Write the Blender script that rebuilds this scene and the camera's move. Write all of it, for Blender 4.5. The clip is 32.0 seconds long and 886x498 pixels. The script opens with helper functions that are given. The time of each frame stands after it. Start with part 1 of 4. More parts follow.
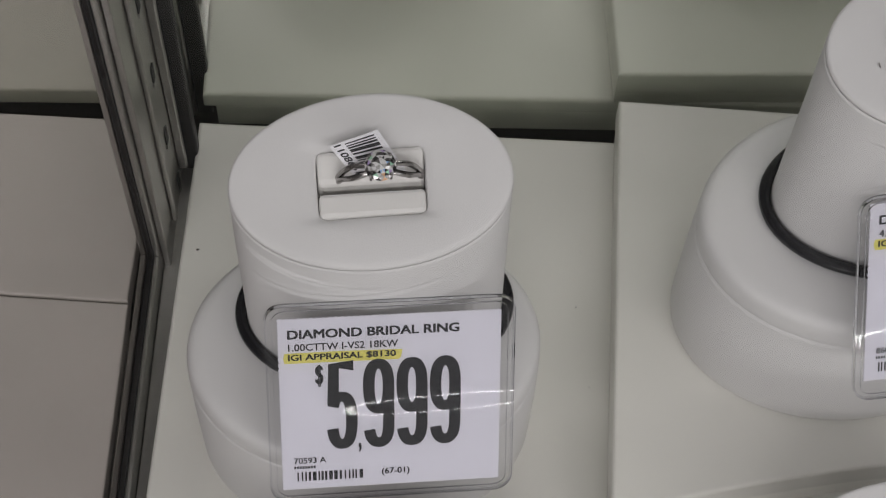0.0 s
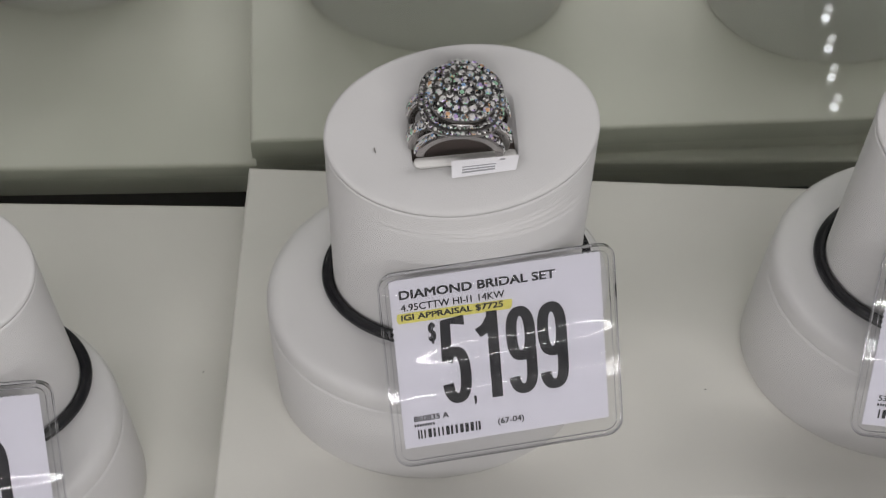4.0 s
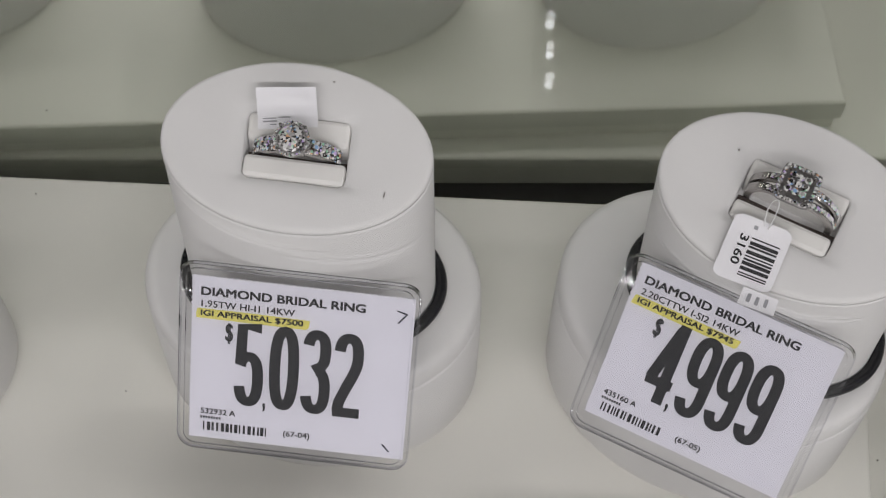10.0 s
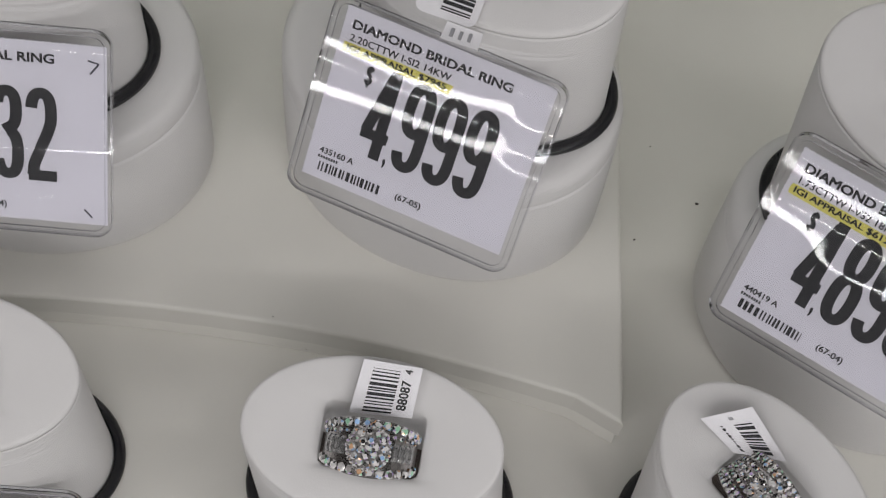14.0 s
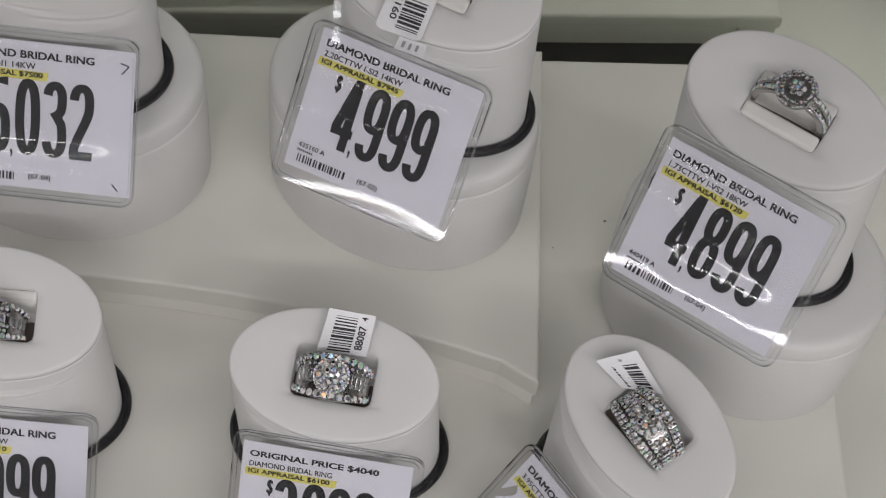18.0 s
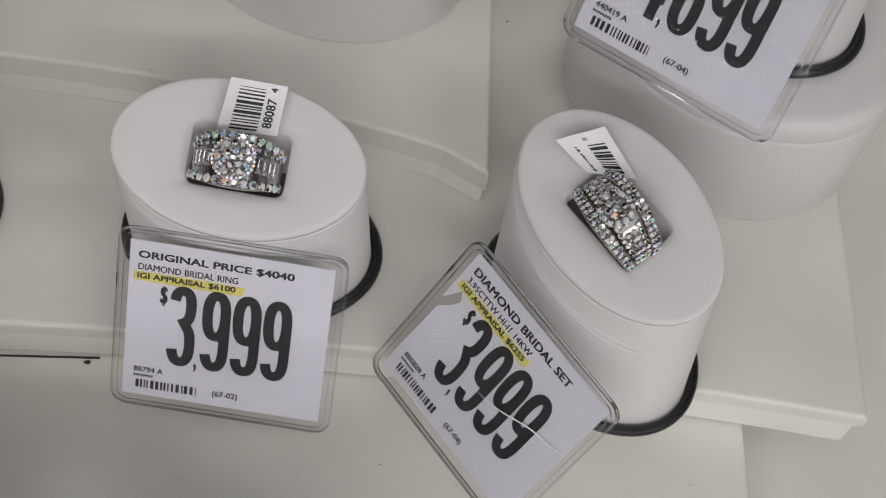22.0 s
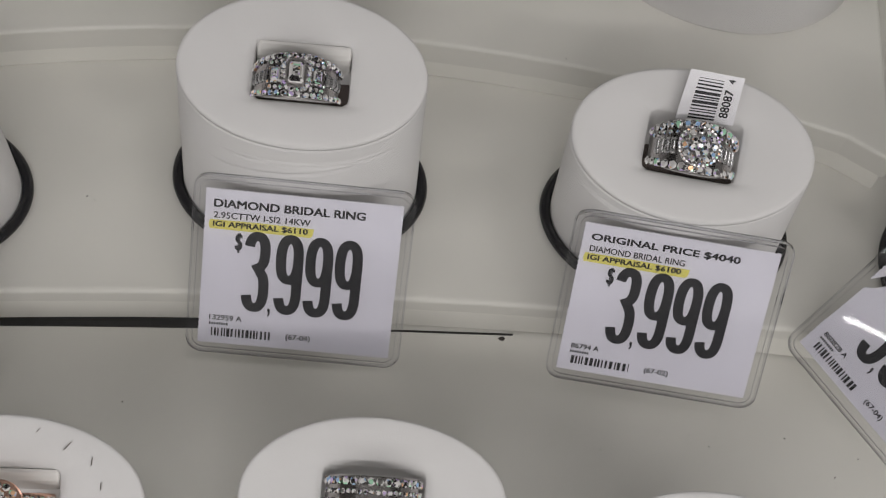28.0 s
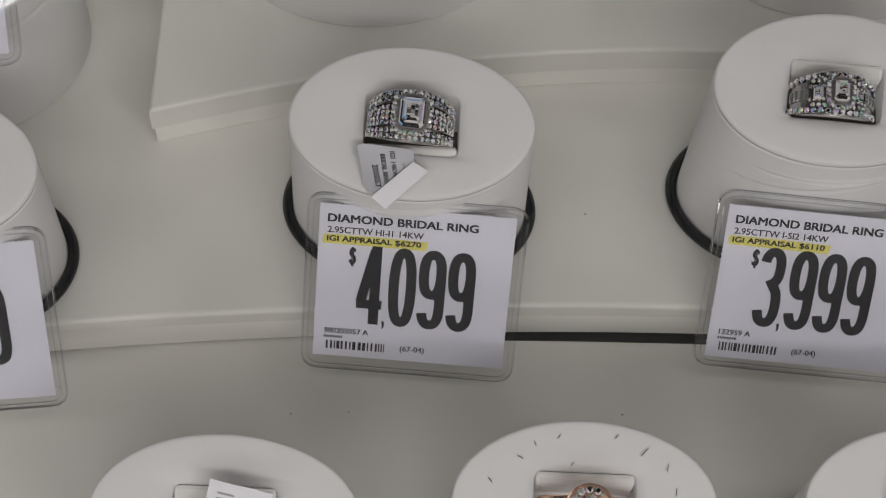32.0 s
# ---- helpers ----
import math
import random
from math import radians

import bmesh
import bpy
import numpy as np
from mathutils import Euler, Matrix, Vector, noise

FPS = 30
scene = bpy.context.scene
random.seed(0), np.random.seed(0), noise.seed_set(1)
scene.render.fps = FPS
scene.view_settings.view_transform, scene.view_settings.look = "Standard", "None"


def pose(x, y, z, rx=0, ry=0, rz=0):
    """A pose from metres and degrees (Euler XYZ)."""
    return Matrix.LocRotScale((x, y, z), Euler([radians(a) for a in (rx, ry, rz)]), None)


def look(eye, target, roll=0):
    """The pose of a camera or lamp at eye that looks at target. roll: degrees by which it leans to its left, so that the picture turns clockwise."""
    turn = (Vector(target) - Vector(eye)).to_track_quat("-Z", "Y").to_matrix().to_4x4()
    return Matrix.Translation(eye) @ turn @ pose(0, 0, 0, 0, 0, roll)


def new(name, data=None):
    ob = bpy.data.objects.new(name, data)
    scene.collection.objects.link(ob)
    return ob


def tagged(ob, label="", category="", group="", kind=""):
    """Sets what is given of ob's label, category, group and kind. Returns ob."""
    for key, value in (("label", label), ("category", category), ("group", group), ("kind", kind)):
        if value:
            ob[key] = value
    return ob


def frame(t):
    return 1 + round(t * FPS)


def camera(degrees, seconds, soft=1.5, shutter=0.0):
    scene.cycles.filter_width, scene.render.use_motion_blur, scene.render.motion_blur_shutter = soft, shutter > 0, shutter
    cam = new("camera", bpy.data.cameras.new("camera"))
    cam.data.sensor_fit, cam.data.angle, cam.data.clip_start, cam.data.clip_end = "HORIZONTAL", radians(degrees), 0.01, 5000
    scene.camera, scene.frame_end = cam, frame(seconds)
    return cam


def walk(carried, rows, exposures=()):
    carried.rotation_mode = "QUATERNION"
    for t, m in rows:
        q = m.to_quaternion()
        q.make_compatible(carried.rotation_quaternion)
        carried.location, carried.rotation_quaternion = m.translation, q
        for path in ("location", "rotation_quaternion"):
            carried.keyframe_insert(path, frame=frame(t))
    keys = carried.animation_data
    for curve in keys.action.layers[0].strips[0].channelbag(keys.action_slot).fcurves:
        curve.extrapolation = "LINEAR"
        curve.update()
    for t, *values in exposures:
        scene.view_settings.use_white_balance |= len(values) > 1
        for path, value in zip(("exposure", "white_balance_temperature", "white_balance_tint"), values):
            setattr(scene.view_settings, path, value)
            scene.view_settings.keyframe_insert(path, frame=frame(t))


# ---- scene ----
cam = camera(29.599, 32.0, soft=1.0)
PATH = [
    (0.0, (-0.03916, -0.25034, 0.37813), (-0.04189, -0.10395, 0.11629), 3.166),
    (0.5, (-0.03674, -0.25145, 0.37887), (-0.03903, -0.10565, 0.11669), 2.989),
    (1.0, (-0.02709, -0.25302, 0.38601), (-0.02939, -0.10652, 0.12422), 2.609),
    (1.5, (-0.00372, -0.25064, 0.39371), (-0.00691, -0.10331, 0.13239), 1.687),
    (2.0, (0.01535, -0.24909, 0.39682), (0.01155, -0.10071, 0.13612), 1.113),
    (2.5, (0.02936, -0.24870, 0.39811), (0.02622, -0.09909, 0.13810), 0.953),
    (3.0, (0.04229, -0.24850, 0.40103), (0.04004, -0.09748, 0.14183), 1.241),
    (3.5, (0.05064, -0.24686, 0.40269), (0.04992, -0.09540, 0.14374), 1.739),
    (5.5, (0.06170, -0.18875, 0.37406), (0.05541, -0.07314, 0.09731), 0.662),
    (6.0, (0.06560, -0.18631, 0.37345), (0.05863, -0.07122, 0.09649), 0.553),
    (6.5, (0.07268, -0.19054, 0.37893), (0.06363, -0.07462, 0.10238), -0.256),
    (7.0, (0.09269, -0.19353, 0.38817), (0.08219, -0.07168, 0.11423), -0.606),
    (7.5, (0.11145, -0.19491, 0.39113), (0.10474, -0.07130, 0.11786), 0.968),
    (8.0, (0.13627, -0.20086, 0.39408), (0.13253, -0.07497, 0.12180), 2.151),
    (8.5, (0.15393, -0.20399, 0.39847), (0.15143, -0.07682, 0.12677), 2.281),
    (9.0, (0.16622, -0.20817, 0.40294), (0.16488, -0.07749, 0.13290), 2.833),
    (9.5, (0.18648, -0.21305, 0.40634), (0.18631, -0.07879, 0.13806), 2.985),
    (10.0, (0.20258, -0.21858, 0.40847), (0.19934, -0.08072, 0.14204), 1.509),
    (10.5, (0.20660, -0.21891, 0.41009), (0.20490, -0.08075, 0.14380), 1.650),
    (11.0, (0.21623, -0.22155, 0.40920), (0.21973, -0.08151, 0.14392), 3.379),
    (11.5, (0.23006, -0.22034, 0.40554), (0.24048, -0.07879, 0.14124), 5.650),
    (12.0, (0.24912, -0.21037, 0.38973), (0.26598, -0.07456, 0.12277), 8.067),
    (12.5, (0.25314, -0.20680, 0.38694), (0.27104, -0.07299, 0.11903), 8.458),
    (13.0, (0.25298, -0.20737, 0.38416), (0.26869, -0.07469, 0.11555), 7.730),
    (13.5, (0.24982, -0.22205, 0.37901), (0.26568, -0.09443, 0.10798), 7.946),
    (14.0, (0.24388, -0.24064, 0.37876), (0.25870, -0.11541, 0.10655), 7.385),
    (14.5, (0.23912, -0.25548, 0.37368), (0.25296, -0.13355, 0.09993), 7.077),
    (15.0, (0.23718, -0.26530, 0.37089), (0.25201, -0.14550, 0.09624), 7.740),
    (15.5, (0.23857, -0.27609, 0.36929), (0.25457, -0.15768, 0.09411), 8.391),
    (17.5, (0.24982, -0.31520, 0.41399), (0.27111, -0.17651, 0.14883), 10.072),
    (18.0, (0.24522, -0.32628, 0.43785), (0.26497, -0.17285, 0.18081), 8.895),
    (18.5, (0.24619, -0.32549, 0.43714), (0.26251, -0.17066, 0.18070), 7.863),
    (19.0, (0.24449, -0.32594, 0.43579), (0.25931, -0.17117, 0.17922), 7.437),
    (19.5, (0.24220, -0.32746, 0.42422), (0.25502, -0.17877, 0.16397), 6.861),
    (20.0, (0.23799, -0.32339, 0.39739), (0.25068, -0.18594, 0.13103), 7.197),
    (20.5, (0.24714, -0.31328, 0.37445), (0.26001, -0.18975, 0.10137), 7.717),
    (21.0, (0.25402, -0.30536, 0.36507), (0.27230, -0.17831, 0.09391), 9.543),
    (21.5, (0.26283, -0.30530, 0.36155), (0.28521, -0.17839, 0.09064), 10.895),
    (22.0, (0.26128, -0.30733, 0.36186), (0.28658, -0.17529, 0.09367), 11.694),
    (22.5, (0.26093, -0.30693, 0.36201), (0.28580, -0.17361, 0.09441), 11.458),
    (23.0, (0.26034, -0.30714, 0.36218), (0.28343, -0.17451, 0.09408), 10.678),
    (23.5, (0.25997, -0.30620, 0.36148), (0.28173, -0.17555, 0.09230), 10.249),
    (24.0, (0.25879, -0.30729, 0.36082), (0.27987, -0.17689, 0.09146), 10.109),
    (24.5, (0.25755, -0.30801, 0.35990), (0.27958, -0.17683, 0.09101), 10.310),
    (25.0, (0.25661, -0.30690, 0.35959), (0.27844, -0.17716, 0.08998), 10.131),
    (25.5, (0.24168, -0.30746, 0.36079), (0.26286, -0.17947, 0.09029), 9.860),
    (26.0, (0.20670, -0.31012, 0.36292), (0.22719, -0.18369, 0.09164), 9.533),
    (26.5, (0.18520, -0.30807, 0.36366), (0.20631, -0.18219, 0.09217), 9.852),
    (28.5, (0.14867, -0.31373, 0.37155), (0.17486, -0.18467, 0.10199), 13.176),
    (29.0, (0.13419, -0.31407, 0.37277), (0.15926, -0.18295, 0.10411), 12.886),
    (29.5, (0.12453, -0.31369, 0.37250), (0.14604, -0.18114, 0.10424), 11.531),
    (30.0, (0.11344, -0.31596, 0.37116), (0.13035, -0.18341, 0.10256), 9.630),
    (30.5, (0.09792, -0.31854, 0.37155), (0.11252, -0.18518, 0.10322), 8.667),
    (31.0, (0.08470, -0.31954, 0.37145), (0.09888, -0.18668, 0.10284), 8.198),
    (31.5, (0.07024, -0.32170, 0.36814), (0.08403, -0.18736, 0.10026), 7.804),
    (32.0, (0.05753, -0.32374, 0.36734), (0.06870, -0.18934, 0.09936), 6.899),
]
walk(cam, [(t, look(eye, target, roll)) for t, eye, target, roll in PATH], exposures=[(0.0, -0.16, 6500, 10), (3.0, -0.02, 6500, 10), (6.0, -0.09, 6500, 10), (8.0, -0.01, 6500, 10), (9.0, 0.04, 6500, 10), (11.0, 0.03, 6500, 10), (13.0, -0.12, 6500, 10), (19.0, -0.21, 6540, 10), (22.0, -0.15, 6566, 10), (26.0, -0.18, 6600, 10), (29.0, -0.25, 6610, 9), (32.0, -0.4, 6610, 9)])

# ---- light: a shop hall with ceiling tubes, and a light strip along the front rail of the show case ----
world = bpy.data.worlds.new("hall_air")
scene.world = world
world.use_nodes = True
world.node_tree.nodes["Background"].inputs[0].default_value = (0.80, 0.84, 0.86, 1)
world.node_tree.nodes["Background"].inputs[1].default_value = 0.25


def area_lamp(name, where, aim, size_x, size_y, watts, colour):
    data = bpy.data.lights.new(name, "AREA")
    data.shape, data.size, data.size_y, data.energy, data.color = "RECTANGLE", size_x, size_y, watts, colour
    ob = new(name, data)
    ob.matrix_world = look(where, aim)
    return ob


for x, watts in ((-1.6, 21.5), (0.2, 28.5), (2.0, 37.5)):
    area_lamp("ceiling_tube_light", (x, -2.4, 2.38), (x, -2.4, 0), 1.5, 0.16, watts, (1.0, 0.975, 0.962))
    area_lamp("ceiling_tube_light", (x, -0.45, 2.38), (x, -0.45, 0), 1.5, 0.16, 3.6, (1.0, 0.975, 0.962))
area_lamp("case_strip_light", (0.14, -0.53, 0.178), (0.14, -0.06, 0.05), 1.1, 0.005, 0.55, (1.0, 0.99, 0.97))

# ---- materials ----
MM = 0.001


def material(name, colour, rough=0.5, metal=0.0, spec=0.5, grain=None, stain=None, bump=None, sheen=0.0):
    """grain, stain: (cycles per metre, amount of darkening); bump: (cycles per metre, depth in metres)."""
    m = bpy.data.materials.new(name)
    m.use_nodes = True
    n, l = m.node_tree.nodes, m.node_tree.links
    b = n["Principled BSDF"]
    b.inputs["Base Color"].default_value = (*colour, 1)
    b.inputs["Roughness"].default_value = rough
    b.inputs["Metallic"].default_value = metal
    b.inputs["Specular IOR Level"].default_value = spec
    b.inputs["Sheen Weight"].default_value = sheen
    co = n.new("ShaderNodeTexCoord")
    last = None
    for kind in (grain, stain):
        if not kind:
            continue
        t = n.new("ShaderNodeTexNoise")
        t.inputs["Scale"].default_value, t.inputs["Detail"].default_value = kind[0], 5
        l.new(co.outputs["Object"], t.inputs["Vector"])
        r = n.new("ShaderNodeMapRange")
        r.inputs["From Min"].default_value, r.inputs["From Max"].default_value = 0.35, 0.7
        r.inputs["To Min"].default_value, r.inputs["To Max"].default_value = 1.0, 1.0 - kind[1]
        l.new(t.outputs["Fac"], r.inputs["Value"])
        mix = n.new("ShaderNodeMix")
        mix.data_type, mix.blend_type = "RGBA", "MULTIPLY"
        mix.inputs["Factor"].default_value = 1
        if last is None:
            mix.inputs["A"].default_value = (*colour, 1)
        else:
            l.new(last, mix.inputs["A"])
        l.new(r.outputs["Result"], mix.inputs["B"])
        last = mix.outputs["Result"]
    if last is not None:
        l.new(last, b.inputs["Base Color"])
    if bump:
        t = n.new("ShaderNodeTexNoise")
        t.inputs["Scale"].default_value, t.inputs["Detail"].default_value = bump[0], 3
        l.new(co.outputs["Object"], t.inputs["Vector"])
        k = n.new("ShaderNodeBump")
        k.inputs["Distance"].default_value, k.inputs["Strength"].default_value = bump[1], 1.0
        l.new(t.outputs["Fac"], k.inputs["Height"])
        l.new(k.outputs["Normal"], b.inputs["Normal"])
    return m


LEATHERETTE = material("white_leatherette", (0.72, 0.71, 0.705), 0.52, spec=0.35, grain=(900, 0.03), stain=(60, 0.05), bump=(2600, 0.00006))
LAMINATE = material("white_laminate", (0.775, 0.762, 0.71), 0.42, spec=0.4, grain=(700, 0.03), stain=(25, 0.09), bump=(500, 0.00003))
# laminate painted lighter to make up for weak light on upright skirts
LAMINATE_EDGE_LIT = material("laminate_edge_lit", (0.85, 0.835, 0.78), 0.38, grain=(400, 0.04))
FOAM = material("white_slot_pad", (0.78, 0.765, 0.74), 0.7, grain=(1500, 0.05), bump=(3000, 0.00005))
SLOT_SHADE = material("slot_shade_sheet", (0.11, 0.085, 0.075), 0.8, grain=(800, 0.2))
RUBBER = material("black_rubber", (0.008, 0.008, 0.011), 0.15, grain=(900, 0.2))
PAPER = material("white_card", (0.665, 0.655, 0.715), 0.7, spec=0.2, grain=(1500, 0.03), stain=(90, 0.03))
INK = material("black_print", (0.008, 0.008, 0.012), 0.6, grain=(2500, 0.3))
YELLOW = material("yellow_highlighter", (0.72, 0.66, 0.16), 0.7, grain=(1200, 0.12), stain=(150, 0.1))
PEN = material("pen_mark", (0.03, 0.03, 0.05), 0.5)
GOLD_WHITE = material("white_gold", (0.43, 0.41, 0.40), 0.2, 1.0, grain=(900, 0.12))
SETTING = material("white_gold_setting", (0.34, 0.325, 0.32), 0.3, 1.0, grain=(1500, 0.2))
GOLD_ROSE = material("rose_gold", (0.80, 0.50, 0.38), 0.18, 1.0, grain=(900, 0.12))
ALUMINIUM = material("brushed_aluminium", (0.50, 0.49, 0.47), 0.34, 1.0, grain=(700, 0.15), stain=(40, 0.1))
GASKET_AND_SHADE = material("black_gasket_and_shade", (0.015, 0.014, 0.014), 0.6, grain=(500, 0.2))
GAP_SHADE = material("painted_gap_shade", (0.10, 0.096, 0.09), 0.8, grain=(60, 0.3))
HALL = material("hall_paint", (0.70, 0.70, 0.69), 0.8, grain=(3, 0.1), stain=(0.7, 0.2))
HALL_FLOOR = material("hall_floor_paint", (0.40, 0.39, 0.37), 0.5, grain=(4, 0.2), stain=(0.6, 0.2))
SPECK = material("dust_speck", (0.05, 0.04, 0.035), 0.9)


def clear_plastic(name, gloss, tint=(1, 1, 1), rough=0.05):
    m = bpy.data.materials.new(name)
    m.use_nodes = True
    n, l = m.node_tree.nodes, m.node_tree.links
    n.remove(n["Principled BSDF"])
    t, g, x = n.new("ShaderNodeBsdfTransparent"), n.new("ShaderNodeBsdfGlossy"), n.new("ShaderNodeMixShader")
    t.inputs["Color"].default_value = (*tint, 1)
    g.inputs["Roughness"].default_value = rough
    f = n.new("ShaderNodeFresnel")
    f.inputs["IOR"].default_value = gloss
    l.new(f.outputs[0], x.inputs[0])
    l.new(t.outputs[0], x.inputs[1])
    l.new(g.outputs[0], x.inputs[2])
    l.new(x.outputs[0], n["Material Output"].inputs["Surface"])
    return m


SLEEVE = clear_plastic("clear_vinyl", 1.45, (0.985, 0.985, 0.99), 0.02)
SLEEVE_RIM = clear_plastic("vinyl_weld", 1.36, (0.96, 0.96, 0.975))
TOP_GLASS = clear_plastic("top_glass", 1.45, (0.97, 0.97, 0.98), 0.004)
# this tint carries the dimmer light of the next case section
SIDE_GLASS = clear_plastic("side_glass", 1.004, (0.75, 0.72, 0.72))


def mirror_material():
    m = bpy.data.materials.new("greenish_mirror")
    m.use_nodes = True
    b = m.node_tree.nodes["Principled BSDF"]
    b.inputs["Base Color"].default_value = (0.85, 0.88, 0.815, 1)
    b.inputs["Metallic"].default_value, b.inputs["Roughness"].default_value = 1.0, 0.05
    return m


def stone_material():
    """Cut stone: half-mirror facets, with glints, dark reflections and fire painted as random colours."""
    m = bpy.data.materials.new("diamond")
    m.use_nodes = True
    n, l = m.node_tree.nodes, m.node_tree.links
    b = n["Principled BSDF"]
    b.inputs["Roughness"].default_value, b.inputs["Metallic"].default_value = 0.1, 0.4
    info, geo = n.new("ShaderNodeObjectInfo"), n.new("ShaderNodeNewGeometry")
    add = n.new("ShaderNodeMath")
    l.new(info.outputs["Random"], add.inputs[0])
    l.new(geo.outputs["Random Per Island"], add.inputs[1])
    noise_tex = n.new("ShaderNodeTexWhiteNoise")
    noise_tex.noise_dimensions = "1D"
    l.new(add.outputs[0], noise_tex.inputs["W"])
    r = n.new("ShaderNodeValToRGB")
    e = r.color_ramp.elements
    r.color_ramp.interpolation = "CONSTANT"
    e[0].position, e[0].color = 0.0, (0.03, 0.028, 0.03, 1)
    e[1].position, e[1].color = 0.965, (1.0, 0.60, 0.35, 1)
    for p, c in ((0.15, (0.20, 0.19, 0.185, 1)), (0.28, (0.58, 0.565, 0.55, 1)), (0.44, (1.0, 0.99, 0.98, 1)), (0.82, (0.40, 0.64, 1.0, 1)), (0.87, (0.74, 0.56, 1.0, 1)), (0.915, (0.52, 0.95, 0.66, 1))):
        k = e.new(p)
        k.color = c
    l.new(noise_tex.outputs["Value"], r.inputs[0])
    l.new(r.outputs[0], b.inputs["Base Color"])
    return m


MIRROR, STONE = mirror_material(), stone_material()
CALM_STONE = material("step_cut_diamond", (0.60, 0.60, 0.60), 0.12, 0.75, grain=(1300, 0.5))


# ---- mesh helpers (all lengths in millimetres) ----
def mesh_of(name, verts, faces, mat, smooth=False):
    me = bpy.data.meshes.new(name)
    me.from_pydata([(x * MM, y * MM, z * MM) for x, y, z in verts], [], faces)
    me.materials.append(mat)
    if smooth:
        me.polygons.foreach_set("use_smooth", [True] * len(me.polygons))
    me.update()
    return me


def child(name, me, parent, label="", at=None):
    ob = new(name, me)
    ob.parent = parent
    if at is not None:
        ob.matrix_basis = at
    if label:
        ob["label"] = label
    return ob


def from_bm(name, bm, mat, smooth=False):
    for v in bm.verts:
        v.co *= MM
    me = bpy.data.meshes.new(name)
    bm.to_mesh(me)
    bm.free()
    me.materials.append(mat)
    if smooth:
        me.polygons.foreach_set("use_smooth", [True] * len(me.polygons))
    return me


def place(x, y, z, rx=0, ry=0, rz=0):
    return pose(x * MM, y * MM, z * MM, rx, ry, rz)


def box_bm(x0, y0, z0, x1, y1, z1, bevel=0.0, bm=None):
    bm = bm or bmesh.new()
    made = bmesh.ops.create_cube(bm, size=1.0)["verts"]
    for v in made:
        v.co = Vector((x0 + (v.co.x + 0.5) * (x1 - x0), y0 + (v.co.y + 0.5) * (y1 - y0), z0 + (v.co.z + 0.5) * (z1 - z0)))
    if bevel:
        edges = {e for v in made for e in v.link_edges}
        bmesh.ops.bevel(bm, geom=list(edges), offset=bevel, segments=2, profile=0.5, affect="EDGES")
    return bm


def loops_mesh(name, loops, mat, close_first=False, close_last=False, smooth=True):
    """Closed rings of equal length joined into a skin."""
    n = len(loops[0])
    verts = [p for ring in loops for p in ring]
    faces = []
    for k in range(len(loops) - 1):
        for i in range(n):
            j = (i + 1) % n
            faces.append((k * n + i, k * n + j, (k + 1) * n + j, (k + 1) * n + i))
    if close_first:
        faces.append(tuple(reversed(range(n))))
    if close_last:
        faces.append(tuple((len(loops) - 1) * n + i for i in range(n)))
    return mesh_of(name, verts, faces, mat, smooth)


def slab(name, outline, z0, z1, mat, edge=1.2):
    """A board with the given outline (counter-clockwise) and softly broken edges."""
    bm = bmesh.new()
    f = bm.faces.new([bm.verts.new((x, y, z0)) for x, y in outline])
    top = bmesh.ops.extrude_face_region(bm, geom=[f])["geom"]
    for v in [g for g in top if isinstance(g, bmesh.types.BMVert)]:
        v.co.z = z1
    bmesh.ops.recalc_face_normals(bm, faces=bm.faces)
    if edge:
        rim = [e for e in bm.edges if all(abs(v.co.z - z1) < 1e-4 for v in e.verts)]
        bmesh.ops.bevel(bm, geom=rim, offset=edge, segments=3, profile=0.5, affect="EDGES")
    return from_bm(name, bm, mat)


def arc(x0, x1, y_end, y_mid, n=28):
    """Points from x0 to x1 on a shallow arc that bows to y_mid halfway."""
    out = []
    for i in range(n + 1):
        u = 2 * i / n - 1
        out.append((x0 + (x1 - x0) * i / n, y_mid + (y_end - y_mid) * u * u))
    return out


# ---- setting ----
def shell(name, box, mat, label, category):
    ob = new(name, from_bm(name, box_bm(*box), mat))
    return tagged(ob, label, category, kind="structure")


shell("floor", (-4000, -4000, -1060, 4000, 4000, -1000), HALL_FLOOR, "dark polished shop hall floor", "floor")
shell("ceiling", (-4000, -4000, 2450, 4000, 4000, 2500), HALL, "grey shop hall ceiling above the show case", "ceiling")
shell("wall_north", (-4000, 3940, -1000, 4000, 4000, 2450), HALL, "plain grey painted hall wall", "wall")
shell("wall_south", (-4000, -4000, -1000, 4000, -3940, 2450), HALL, "plain grey painted hall wall", "wall")
shell("wall_west", (-4000, -3940, -1000, -3940, 3940, 2450), HALL, "plain grey painted hall wall", "wall")
shell("wall_east", (3940, -3940, -1000, 4000, 3940, 2450), HALL, "plain grey painted hall wall", "wall")

# case floor under the tiers
ob = new("case_floor", from_bm("case_floor", box_bm(-330, -520, -66, 640, 40, -30), LAMINATE))
tagged(ob, "cream white base board of the show case", "case floor", kind="structure")

ob = new("case_base", from_bm("case_base", box_bm(-326, -516, -1000, 636, 36, -66.5, 3), LAMINATE))
tagged(ob, "plain white laminate cabinet base under the show case", "case base", kind="structure")

# dark sheet over the case floor paints the shade behind the tiers
ob = new("back_shade_sheet", from_bm("back_shade_sheet", box_bm(-328, -58, -29.6, 385, 34, -28.4), GAP_SHADE))
tagged(ob, "dark sheet painting the shade in the gap behind the display tiers", "channel", kind="structure")
ob = new("channel_end", from_bm("channel_end", box_bm(381, -30, -29.6, 394.5, 11.4, -6.2, 0.4), LAMINATE))
tagged(ob, "cream white block closing the channel behind the tiers", "trim", kind="structure")

